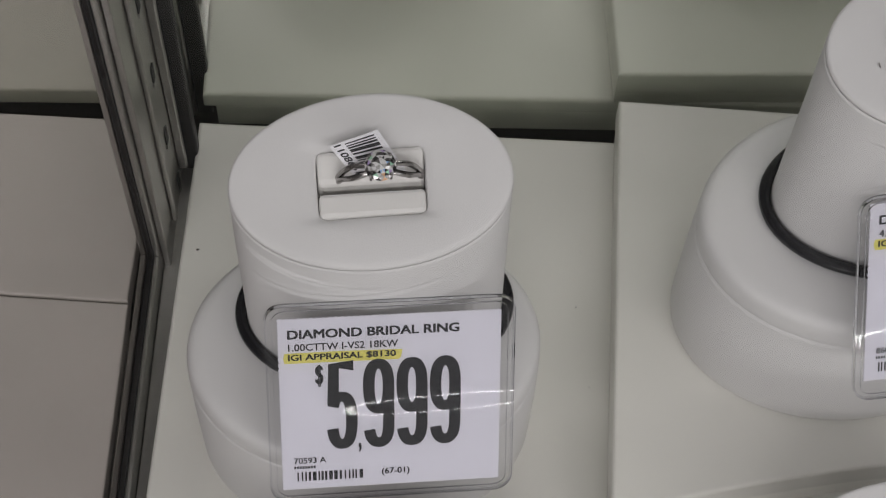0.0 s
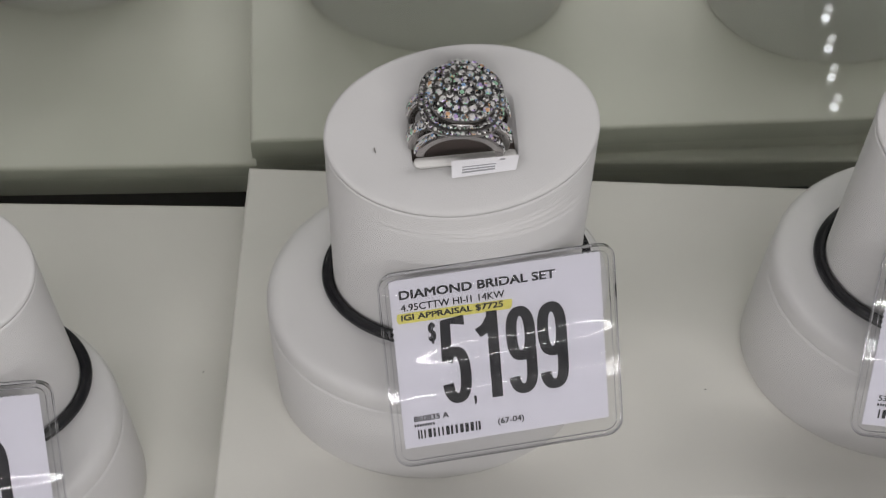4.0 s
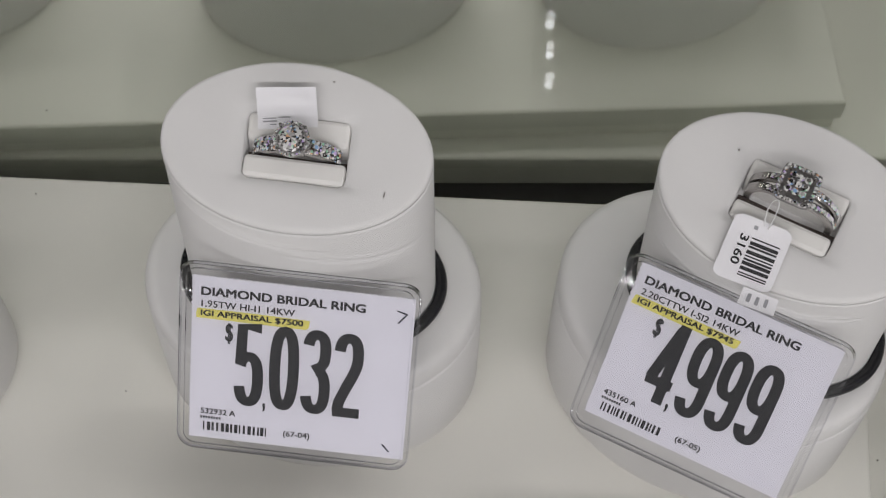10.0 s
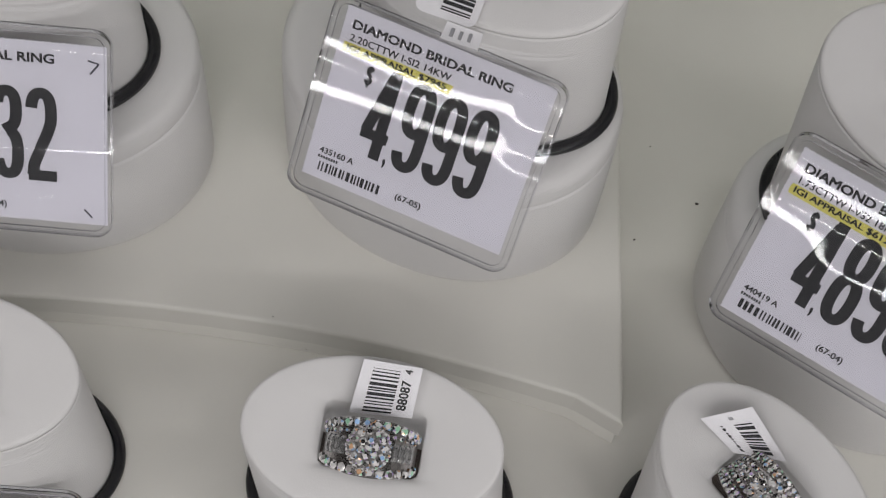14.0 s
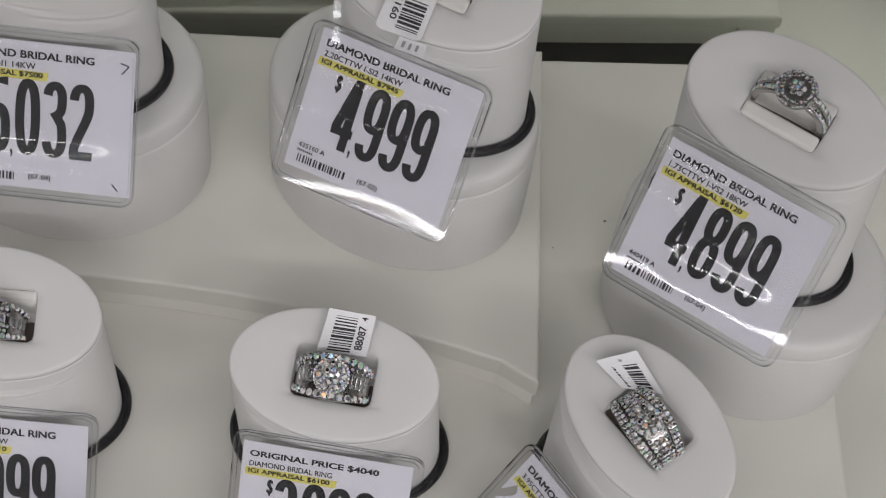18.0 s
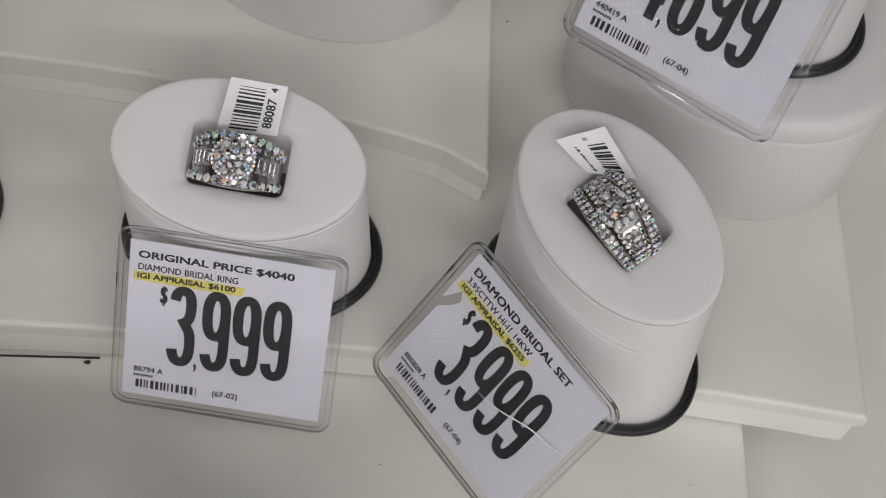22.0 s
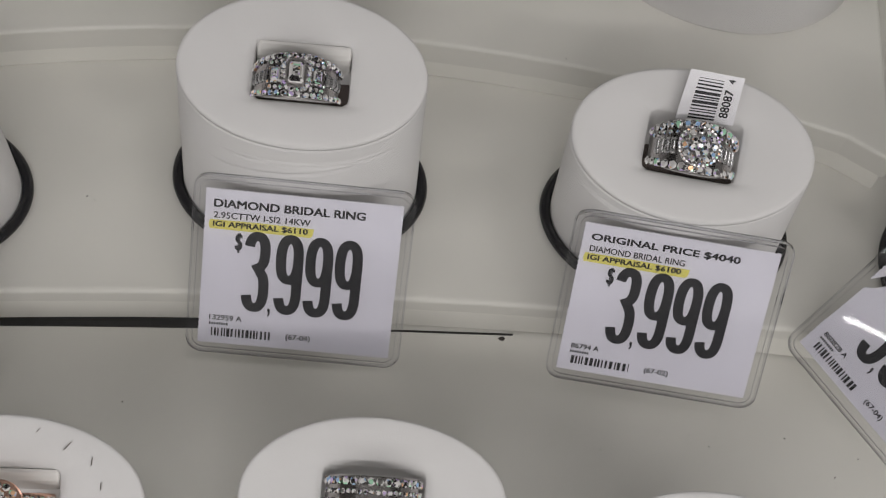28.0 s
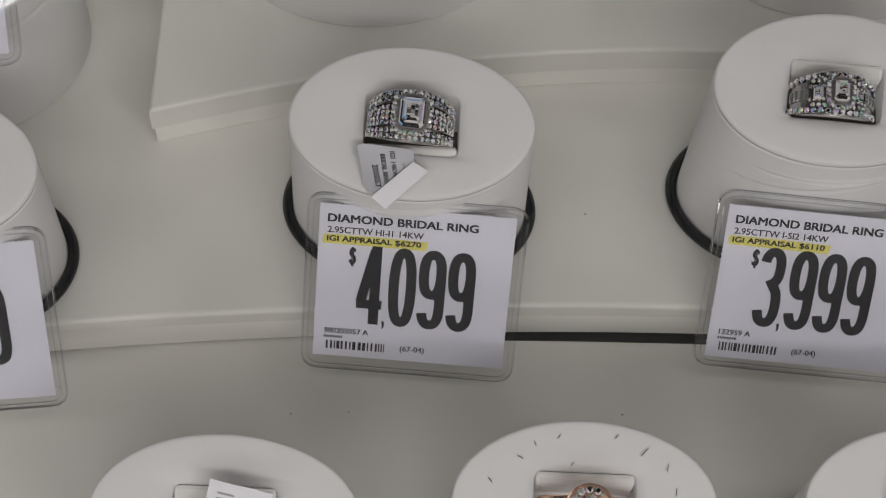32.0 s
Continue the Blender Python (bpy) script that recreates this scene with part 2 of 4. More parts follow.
# back mirror, slightly out of square with the tiers
ob = new("back_mirror", from_bm("back_mirror", box_bm(-400, 0, -40, 500, 5, 200), MIRROR))
ob.matrix_basis = place(150, 11.2, 0, 0, 0, 2.6)
tagged(ob, "greenish mirror panel closing the back of the case", "mirror", kind="structure")
# tier boards
TIER2 = [(-111, -5.1), (-108, -176)] + arc(-60, 396, -170, -152) + [(395, 12.2), (314, 9.4), (0, -2.1)]
ob = new("middle_tier", slab("middle_tier", TIER2, -5.5, 0, LAMINATE, 1.2))
tagged(ob, "cream white laminate display tier with a concave front edge", "display tier", kind="structure")
ob = new("middle_tier_skirt", slab("middle_tier_skirt", [(-108, -6.5), (-105, -172)] + arc(-58, 394, -169.5, -151.5) + [(392, 10.5), (314, 8.0), (0, -3.6)], -16.5, -5.8, LAMINATE_EDGE_LIT, 0.5))
tagged(ob, "cream white front skirt below the middle tier", "trim", kind="structure")
TIER1 = [(0, 0.4), (0, -114)] + arc(0.5, 305, -114, -88)[1:-1] + [(305, -117), (309, 0.6)]
ob = new("upper_tier", slab("upper_tier", TIER1, 7.5, 16, LAMINATE, 1.0))
tagged(ob, "cream white laminate riser with a concave front edge", "display tier", kind="structure")
ob = new("upper_tier_skirt", slab("upper_tier_skirt", [(0.6, -1.5), (0.6, -113.3)] + arc(1, 304.3, -113.4, -87.4)[1:-1] + [(304.4, -116.3), (308.3, -1.5)], 0.2, 7.3, LAMINATE_EDGE_LIT, 0.4))
tagged(ob, "cream white skirt of the riser", "trim", kind="structure")
TIER3 = [(-140, -60), (-140, -330)] + arc(-120, 370, -300, -288) + [(371, -60)]
ob = new("lower_tier", slab("lower_tier", TIER3, -24, -17.5, LAMINATE, 1.0))
tagged(ob, "cream white laminate front display tier", "display tier", kind="structure")


# flat black strips on the lower tier paint the shade line before the skirt
ob = new("skirt_shade_line", slab("skirt_shade_line", [(86, -155.7), (110, -154.9), (135, -154.3), (158, -154.0), (158, -151.0), (86, -151.0)], -17.49, -17.2, GASKET_AND_SHADE, 0))
tagged(ob, "narrow black strip painting the shade at the foot of the tier skirt", "gap", kind="structure")
ob = new("skirt_shade_line_end", slab("skirt_shade_line_end", [(158.1, -153.6), (180, -153.3), (214, -153.2), (214, -152.7), (158.1, -152.9)], -17.49, -17.3, GASKET_AND_SHADE, 0))
tagged(ob, "narrow black strip painting the shade at the foot of the tier skirt", "gap", kind="structure")


# ---- ring stands ----
N = 64
HOLE_X, HOLE_Y = 10.7, 6.2


def ellipse_ring(a, b, z_of, wob=None):
    out = []
    for i in range(N):
        p = 2 * math.pi * i / N
        x, y = a * math.cos(p), b * math.sin(p)
        k = wob(p) if wob else 0.0
        out.append((x * (1 + k), y * (1 + k), z_of(x, y)))
    return out


def rect_ring(hx, hy, z_of, r=1.6):
    """A rectangle with rounded corners, as a ring of N points."""
    out = []
    for i in range(N):
        p = 2 * math.pi * i / N
        c, s = math.cos(p), math.sin(p)
        k = min(hx / max(abs(c), 1e-6), hy / max(abs(s), 1e-6))
        x, y = c * k, s * k
        ex, ey = abs(x) - (hx - r), abs(y) - (hy - r)
        if ex > 0 and ey > 0:
            d = math.hypot(ex, ey)
            if d > r:
                x, y = math.copysign(hx - r + ex * r / d, x), math.copysign(hy - r + ey * r / d, y)
        out.append((x, y, z_of(x, y)))
    return out


def stand_body(height, seed, mat, a0=28.0, b0=18.2, a1=28.0, b1=15.7, slope=0.45, shift=(0.0, -1.5)):
    rnd = random.Random(seed)
    ph = [rnd.uniform(0, 6.28) for _ in range(6)]
    top = lambda x, y: height + slope * y + 0.25 * math.sin(x * 0.12 + ph[0])
    # the skin is drawn in towards the slot
    dip = 0.9
    loops = [rect_ring(HOLE_X, HOLE_Y, lambda x, y: top(x, y) - 7.0),
             rect_ring(HOLE_X, HOLE_Y, lambda x, y: top(x, y) - dip - 0.3),
             rect_ring(HOLE_X + 0.3, HOLE_Y + 0.3, lambda x, y: top(x, y) - dip)]
    for f in (0.12, 0.25, 0.4, 0.6, 0.8):
        inner, outer = rect_ring(HOLE_X + 0.3, HOLE_Y + 0.3, top), ellipse_ring(a1 - 1.0, b1 - 1.0, top)
        ring = [tuple(p + (q - p) * f for p, q in zip(u, v)) for u, v in zip(inner, outer)]
        loops.append([(x, y, z - dip * max(0.0, 1 - f / 0.55) ** 2) for x, y, z in ring])
    for d, drop in ((1.0, 0.0), (0.4, 0.12), (0.1, 0.4), (0.0, 0.9), (0.0, 1.45), (0.55, 1.55), (0.55, 1.7), (-0.05, 1.8)):
        loops.append(ellipse_ring(a1 - d, b1 - d, lambda x, y: top(x, y) - drop))
    # skin below the rim: a few slack creases across the front
    creases = [(rnd.uniform(0.10, 0.14), rnd.uniform(-0.02, 0.03), rnd.uniform(-2.3, -1.0), rnd.uniform(0.6, 0.9), rnd.uniform(0.35, 0.6)),
               (rnd.uniform(0.19, 0.26), rnd.choice((-1, 1)) * rnd.uniform(0.05, 0.085), rnd.uniform(-2.3, -0.8), rnd.uniform(0.5, 0.9), rnd.uniform(0.45, 0.7))]
    for f in [0.02, 0.05] + [0.07 + 0.005 * k for k in range(50)] + [0.4, 0.6, 0.8, 0.93, 1.0]:
        a, b = a1 + (a0 - a1) * f, b1 + (b0 - b1) * f

        def wob(p, f=f):
            k = 0.003 * math.sin(3 * p + ph[2]) * (1 - f)
            q = p if p < math.pi / 2 else p - 2 * math.pi
            for f0, lean, mid, half, deep in creases:
                u = (q - mid) / half
                if abs(u) < 1:
                    d = (f - f0 - lean * u - 0.012 * u * u) / 0.012
                    k += 1.7 * deep / 28 * (1 - u * u) * (0.7 * math.exp(-(d + 1.4) ** 2) - math.exp(-d * d))
            return k
        ring = ellipse_ring(a, b, lambda x, y, f=f: (top(x, y) - 1.8) * (1 - f), wob)
        loops.append([(x + shift[0] * f, y + shift[1] * f, z) for x, y, z in ring])
    return loops_mesh("body", loops, mat, close_first=True, close_last=True)


def drum_mesh(height):
    """A padded oval drum: soft shoulder, a seam below it, the cover drawn tight to the foot."""
    loops = []
    for inset, z in ((38.5, height), (4.0, height), (2.2, height - 0.25), (1.0, height - 0.9), (0.35, height - 1.9), (0.05, height - 3.4), (0, height - 6.6), (0.1, height - 7.2), (0.4, height - 7.45), (0.4, height - 7.7), (0.05, height - 8.0), (-0.15, height - 9.0), (-0.3, height * 0.5), (-0.2, 1.6), (0.3, 0.4), (0.6, 0.0)):
        a, b = 39.3 - inset, 30.0 - inset * (29.5 / 39.3)
        loops.append(ellipse_ring(a, b, lambda x, y: z))
    return loops_mesh("drum", loops, LEATHERETTE, close_first=True, close_last=True)


def band_mesh(a, b, r):
    loops = []
    for k in range(56):
        p = 2 * math.pi * k / 56
        cx, cy = a * math.cos(p), b * math.sin(p)
        nx, ny = b * math.cos(p), a * math.sin(p)
        d = math.hypot(nx, ny)
        loops.append([(cx + nx / d * r * math.cos(q), cy + ny / d * r * math.cos(q), r * math.sin(q)) for q in [2 * math.pi * j / 10 for j in range(10)]])
    loops.append(loops[0])
    return loops_mesh("band", loops, RUBBER)


def pad_mesh(y0, y1, slope, low, lean):
    """A soft cushion; its side at the slot is pressed down."""
    bm = box_bm(-HOLE_X + 0.2, y0, -6.5, HOLE_X - 0.2, y1, -0.75, 0.9)
    for v in bm.verts:
        u = (v.co.y - y0) / (y1 - y0)
        v.co.z += slope * v.co.y - low * (u if lean > 0 else 1 - u) ** 2 + 0.12 * math.sin(0.5 * v.co.x + 7 * y0)
    return from_bm("pad", bm, FOAM)


DRUM_H, BAND_R = 46.0, 1.35
DRUM, O_RING = drum_mesh(DRUM_H), band_mesh(29.6, 19.6, BAND_R)
WIDE_O_RING = band_mesh(30.0, 20.8, BAND_R)
SLOPE = 0.45
STANDS = []


def ring_stand(x, y, base, yaw, drum, height, slit, seed, label, off=(0.0, -2.0), gap=2.3, foot=(0.0, -1.5)):
    """off: the drum from the stand's middle; foot: the foot of the body and its band. Returns the pose of the middle of the sloping top."""
    root = new("ring_stand")
    root.matrix_basis = place(x, y, base, 0, 0, yaw)
    z = 0.0
    if drum:
        child("drum", DRUM, root, "white leatherette oval drum base", at=place(off[0], off[1], 0))
        z = DRUM_H
        height += 2.0
    child("body", stand_body(height, seed, LEATHERETTE, 28.2 if drum else 28.6, 18.2 if drum else 19.4, 28.0 if drum else 27.9, shift=foot), root, at=place(0, 0, z))
    child("elastic_band", O_RING if drum else WIDE_O_RING, root, "glossy black rubber band", at=place(foot[0], foot[1], z + BAND_R))
    if slit + gap < HOLE_Y - 1.5:
        child("slot_pad", pad_mesh(slit + gap, HOLE_Y - 0.15, SLOPE, 1.2, -1), root, "white slot cushion", at=place(0, 0, z + height))
    if slit - gap > -HOLE_Y + 1.5:
        child("slot_pad", pad_mesh(-HOLE_Y + 0.15, slit - gap, SLOPE, 0.5, 1), root, "white slot cushion", at=place(0, 0, z + height))
    # brown sheet at the slot's bottom paints the shade inside it
    shade_sheet = from_bm("shade_sheet", box_bm(-HOLE_X + 0.1, max(slit - gap - 0.2, -HOLE_Y + 0.1), -6.9, HOLE_X - 0.1, min(slit + gap + 0.2, HOLE_Y - 0.1), -6.4), SLOT_SHADE)
    child("slot_shade_sheet", shade_sheet, root, "dark sheet painting the shade deep in the ring slot", at=place(0, 0, z + height))
    tagged(root, label, "ring stand", "ring stands")
    STANDS.append(root)
    return root.matrix_basis @ place(0, 0, z + height, math.degrees(math.atan(SLOPE)))


TALL = "white leatherette ring stand on an oval drum"
LOW = "low white leatherette oval ring stand"
TOP_A = ring_stand(-57, -80, 0, 9, True, 51, -0.4, 1, TALL + " by the upright", (-2.7, -7.9), gap=0.9, foot=(0.2, -0.9))
TOP_B = ring_stand(56.5, -51, 16, 9, True, 53.1, 0.5, 2, TALL + " on the riser", (-4.9, -4.9), gap=4.4, foot=(-0.2, -2.0))
TOP_C = ring_stand(168.3, -46, 16, -5, True, 52.8, 0.0, 3, TALL + " on the riser", (0.4, -1.5), gap=1.5, foot=(0.9, -2.2))
TOP_D = ring_stand(268.5, -52, 16, -25, True, 49, 0.0, 4, TALL + " at the riser end", (-5.3, -0.8), gap=1.9, foot=(0.7, 2.0))
TOP_E = ring_stand(358, -80.5, 0, -33, True, 54.8, 0.0, 5, TALL + " on the middle tier", (7.3, -1.3), gap=1.9, foot=(3.3, 0.4))
TOP_F = ring_stand(247.2, -130.5, 0, -9, False, 44.2, 0.0, 6, LOW + " with a black band", gap=5.2, foot=(2.3, 1.5))
TOP_G = ring_stand(329.0, -142.6, 0, -52, False, 47.6, 0.0, 7, LOW + " turned sideways", gap=5.6, foot=(4.8, -2.9))
TOP_H = ring_stand(158.8, -119.5, 0, -3, False, 49.9, -1.0, 8, LOW + " with a black band", gap=4.2, foot=(0.7, -2.1))
TOP_I = ring_stand(63.3, -129.5, 0, 0, False, 42.9, 0.5, 9, LOW + " with a black band", gap=4.4, foot=(0.9, 0.7))
ring_stand(-46, -148, 0, 6, False, 43.5, 0.5, 14, LOW + " with a black band")
TOP_J = ring_stand(28, -220, -17.5, 0, False, 51.2, 0.5, 10, LOW + " on the front tier")
TOP_K = ring_stand(102.5, -213.9, -17.5, 0, False, 51.2, 0.5, 11, "scuffed low white leatherette ring stand on the front tier", gap=3.2)
TOP_L = ring_stand(177.0, -211.9, -17.5, -2, False, 51.2, 0.5, 12, LOW + " on the front tier", gap=4.6)
ring_stand(249, -226, -17.5, -8, False, 51, 0.5, 13, LOW + " on the front tier")


# ---- price tags ----
def text_mesh(name, body, x0, y0, x1, y1, mat, bold=0.0, lift=0.0):
    """Print that fills the box x0..x1, y0..y1 (millimetres) in the plane z = lift. bold: by how much the strokes are widened, in millimetres."""
    cu = bpy.data.curves.new(name, "FONT")
    cu.body, cu.size, cu.resolution_u = body, 1.0, 3
    holder = bpy.data.objects.new(name, cu)
    me = bpy.data.meshes.new_from_object(holder)
    bpy.data.objects.remove(holder)
    bpy.data.curves.remove(cu)
    co = np.array([v.co for v in me.vertices])
    faces = [tuple(p.vertices) for p in me.polygons]
    bpy.data.meshes.remove(me)
    lo, hi = co.min(0), co.max(0)
    verts, made = [], []
    for k, (push, rise) in enumerate(((-0.5, -0.3), (0.5, 0.3), (0.5, -0.3), (-0.5, 0.3)) if bold else ((0.0, 0.0),)):
        made += [tuple(i + len(verts) for i in f) for f in faces]
        for x, y, z in co:
            verts.append((x0 + bold / 2 + (x - lo[0]) / (hi[0] - lo[0]) * (x1 - x0 - bold) + push * bold, y0 + 0.3 * bold + (y - lo[1]) / (hi[1] - lo[1]) * (y1 - y0 - 0.6 * bold) + rise * bold, lift + 0.006 * k))
    return mesh_of(name, verts, made, mat)


def bow(y):
    """The top of the tag is pushed forward by the stand."""
    return 0.055 * max(0.0, y - 2.0) ** 2


def rounded_outline(x0, y0, x1, y1, r, n=6):
    pts = []
    for cx, cy, a0 in ((x1 - r, y1 - r, 0), (x0 + r, y1 - r, 90), (x0 + r, y0 + r, 180), (x1 - r, y0 + r, 270)):
        for k in range(n + 1):
            a = radians(a0 + 90 * k / n)
            pts.append((cx + r * math.cos(a), cy + r * math.sin(a)))
    return pts


def card_mesh(torn=False, right=43.6):
    """A card with perforated left and top edges."""
    pts = []
    for i in range(73):
        pts.append((-2.1 + (right + 2.1) * i / 72, 3.3 + (0.32 if i % 2 else 0.0)))
    pts.append((right, -36.0))
    pts.append((-2.1, -36.0))
    for i in range(1, 62):
        if torn and 15 < i < 39:
            continue
        pts.append((-2.1 + (0.32 if i % 2 else 0.0), -36.0 + 39.3 * i / 62))
    if torn:
        k = len(pts) - 23
        pts[k:k] = [(-1.4, -14.0), (0.6, -11.8), (1.9, -9.6), (2.3, -8.6), (0.9, -6.5)]
    bm = bmesh.new()
    f = bm.faces.new([bm.verts.new((x, y, 0)) for x, y in reversed(pts)])
    up = bmesh.ops.extrude_face_region(bm, geom=[f])["geom"]
    for v in [g for g in up if isinstance(g, bmesh.types.BMVert)]:
        v.co.z = -0.25
    bmesh.ops.recalc_face_normals(bm, faces=bm.faces)
    return from_bm("card", bm, PAPER)


SX0, SY0, SX1, SY1 = -4.5, -38.7, 46.4, 7.2


def sleeve_sheet(front, seed, full=0.2, ripple=None):
    """One clear sheet of the sleeve; the front one bulges a little (full) and may have a ripple across it:
    (slope in degrees, height, wavelength, spread up and down, middle, spread along, waver)."""
    rnd = random.Random(seed)
    p1 = rnd.uniform(0, 6)
    verts, faces = [], []
    nx, ny = (46, 64) if ripple else (30, 24)
    for j in range(ny + 1):
        for i in range(nx + 1):
            x, y = SX0 + (SX1 - SX0) * i / nx, SY0 + (SY1 - SY0) * j / ny
            r = 3.6
            dx, dy = max(SX0 + r - x, 0, x - SX1 + r), max(SY0 + r - y, 0, y - SY1 + r)
            d = math.hypot(dx, dy)
            if dx > 0 and dy > 0 and d > r:
                cx, cy = min(max(x, SX0 + r), SX1 - r), min(max(y, SY0 + r), SY1 - r)
                x, y = cx + (x - cx) * r / d, cy + (y - cy) * r / d
            u, v = 2 * (x - SX0) / (SX1 - SX0) - 1, 2 * (y - SY0) / (SY1 - SY0) - 1
            dome = (1 - u * u) * (1 - v * v)
            z = -0.75
            if front:
                z = 0.5 + full * dome * (1 + 0.12 * math.sin(3.4 * u + 2.2 * v + p1)) + 0.023 * max(0.0, y + 8.0)
                if ripple:
                    slope, y0, wave, up, x0, along, waver = ripple
                    y0 += 0.035 * (x - x0)
                    tall = math.exp(-((y - y0) / up) ** 2 - ((x - x0) / along) ** 4) * (1 + waver * math.cos(2 * math.pi * (x - 15) / 24))
                    z += math.tan(radians(slope)) * wave / 6.2832 * math.sin(6.2832 * (y - y0) / wave) * tall
            verts.append((x, y, z + bow(y)))
    for j in range(ny):
        for i in range(nx):
            k = j * (nx + 1) + i
            faces.append((k, k + 1, k + nx + 2, k + nx + 1))
    return mesh_of("sheet", verts, faces, SLEEVE, True)


def weld_mesh(inset, width, z, thick):
    o = rounded_outline(SX0 + inset, SY0 + inset, SX1 - inset, SY1 - inset, 3.8 - inset * 0.8)
    i = rounded_outline(SX0 + inset + width, SY0 + inset + width, SX1 - inset - width, SY1 - inset - width, 3.6 - inset * 0.8 - width * 0.5)
    rims = [[(x, y, z + h + bow(y)) for x, y in ring] for ring, h in ((o, 0), (o, thick), (i, thick), (i, 0), (o, 0))]
    return loops_mesh("weld", rims, SLEEVE_RIM, smooth=False)


OUTER_WELD, INNER_WELD = weld_mesh(-0.1, 0.38, -0.85, 1.2), weld_mesh(1.35, 0.16, 0.1, 0.5)
BACK_SHEET = sleeve_sheet(False, 0)
PLAIN_CARD, TORN_CARD, WIDE_CARD = card_mesh(), card_mesh(True), card_mesh(False, 45.4)


def barcode_mesh(seed, x0, y0, x1, y1, lift=0.03):
    rnd = random.Random(seed)
    verts, faces, x = [], [], x0
    while x < x1 - 0.1:
        w = rnd.choice((0.34, 0.48, 0.75))
        k = len(verts)
        verts += [(x, y0, lift), (min(x + w, x1), y0, lift), (min(x + w, x1), y1, lift), (x, y1, lift)]
        faces.append((k, k + 1, k + 2, k + 3))
        x += w + rnd.choice((0.28, 0.4, 0.55))
    return mesh_of("barcode", verts, faces, INK)


def bars_mesh(boxes, mat, lift):
    verts, faces = [], []
    for x0, y0, x1, y1 in boxes:
        k = len(verts)
        verts += [(x0, y0, lift), (x1, y0, lift), (x1, y1, lift), (x0, y1, lift)]
        faces.append((k, k + 1, k + 2, k + 3))
    return mesh_of("bars", verts, faces, mat)


def curve_points(pts, steps=6):
    """A smooth line through points; two equal points running make a corner."""
    out = []
    runs, cur = [], [pts[0]]
    for p in pts[1:]:
        if p == cur[-1]:
            runs.append(cur)
            cur = [p]
        else:
            cur.append(p)
    runs.append(cur)
    for run in runs:
        if len(run) == 2:
            out += run
            continue
        ext = [tuple(2 * a - b for a, b in zip(run[0], run[1]))] + run + [tuple(2 * a - b for a, b in zip(run[-1], run[-2]))]
        for k in range(1, len(ext) - 2):
            p0, p1, p2, p3 = ext[k - 1:k + 3]
            for j in range(steps + (k == len(ext) - 3)):
                t = j / steps
                out.append(tuple(0.5 * (2 * b + (c - a) * t + (2 * a - 5 * b + 4 * c - d) * t * t + (3 * b - a - 3 * c + d) * t ** 3) for a, b, c, d in zip(p0, p1, p2, p3)))
    return [p for k, p in enumerate(out) if k == 0 or math.dist(p, out[k - 1]) > 1e-4]


def oval(cx, cy, rx, ry, a0=0, a1=360, n=28):
    e = 2 / 2.5
    out = []
    for k in range(n + 1):
        a = radians(a0 + (a1 - a0) * k / n)
        c, q = math.cos(a), math.sin(a)
        out.append((cx + rx * math.copysign(abs(c) ** e, c), cy + ry * math.copysign(abs(q) ** e, q)))
    return out


# centre lines of condensed bold figures in a box 6 wide and 20.2 high
FIGURES = {
    "0": [oval(3, 10.1, 2.0, 9.05)],
    "1": [[(3.9, 0.0), (3.9, 20.2)], [(3.6, 18.4), (2.4, 16.5), (0.7, 15.5)]],
    "2": [oval(3, 14.8, 1.95, 4.35, 170, -25, 16) + [(4.1, 10.4), (2.7, 7.0), (1.4, 3.6), (1.1, 1.1)], [(0.2, 1.1), (5.9, 1.1)]],
    "3": [oval(3, 15.2, 1.85, 3.95, 165, -70, 16) + [(2.4, 10.6)], oval(3, 5.75, 2.0, 4.7, 85, -165, 20)],
    "4": [[(4.2, 0.0), (4.2, 20.2)], [(3.9, 19.2), (1.0, 5.6)], [(0.1, 5.2), (6.0, 5.2)]],
    "5": [[(5.5, 19.1), (1.5, 19.1), (1.5, 19.1), (1.25, 10.3)], oval(3, 6.6, 2.0, 5.5, 150, -165, 22)],
    "8": [oval(3, 15.1, 1.8, 4.05), oval(3, 5.85, 2.0, 4.8)],
    "9": [oval(3, 14.0, 2.0, 5.15), [(5.0, 14.0), (5.0, 6.0)] + oval(3, 5.6, 2.0, 4.55, 0, -165, 16)],
}


def figure_mesh(d, x0, y0, wide, high, heavy=2.35, lift=0.03):
    verts, faces = [], []
    for line in FIGURES[d]:
        pts = line if len(line) > 6 else curve_points(line)
        closed = math.dist(pts[0], pts[-1]) < 1e-3
        if closed:
            pts = pts[:-1]
        n, k0 = len(pts), len(verts)
        for i, (x, y) in enumerate(pts):
            a = pts[i - 1] if i or closed else pts[i]
            b = pts[(i + 1) % n] if i < n - 1 or closed else pts[i]
            tx, ty = b[0] - a[0], b[1] - a[1]
            q = math.hypot(tx, ty) or 1.0
            nx, ny = -ty / q * heavy / 2, tx / q * heavy / 2
            for sgn in (1, -1):
                verts.append((x0 + (x + sgn * nx) * wide / 6.0, y0 + (y + sgn * ny) * high / 20.2, lift))
        for i in range(n if closed else n - 1):
            j = (i + 1) % n
            faces.append((k0 + 2 * i, k0 + 2 * i + 1, k0 + 2 * j + 1, k0 + 2 * j))
        lift += 0.012
    return mesh_of("figure", verts, faces, INK)


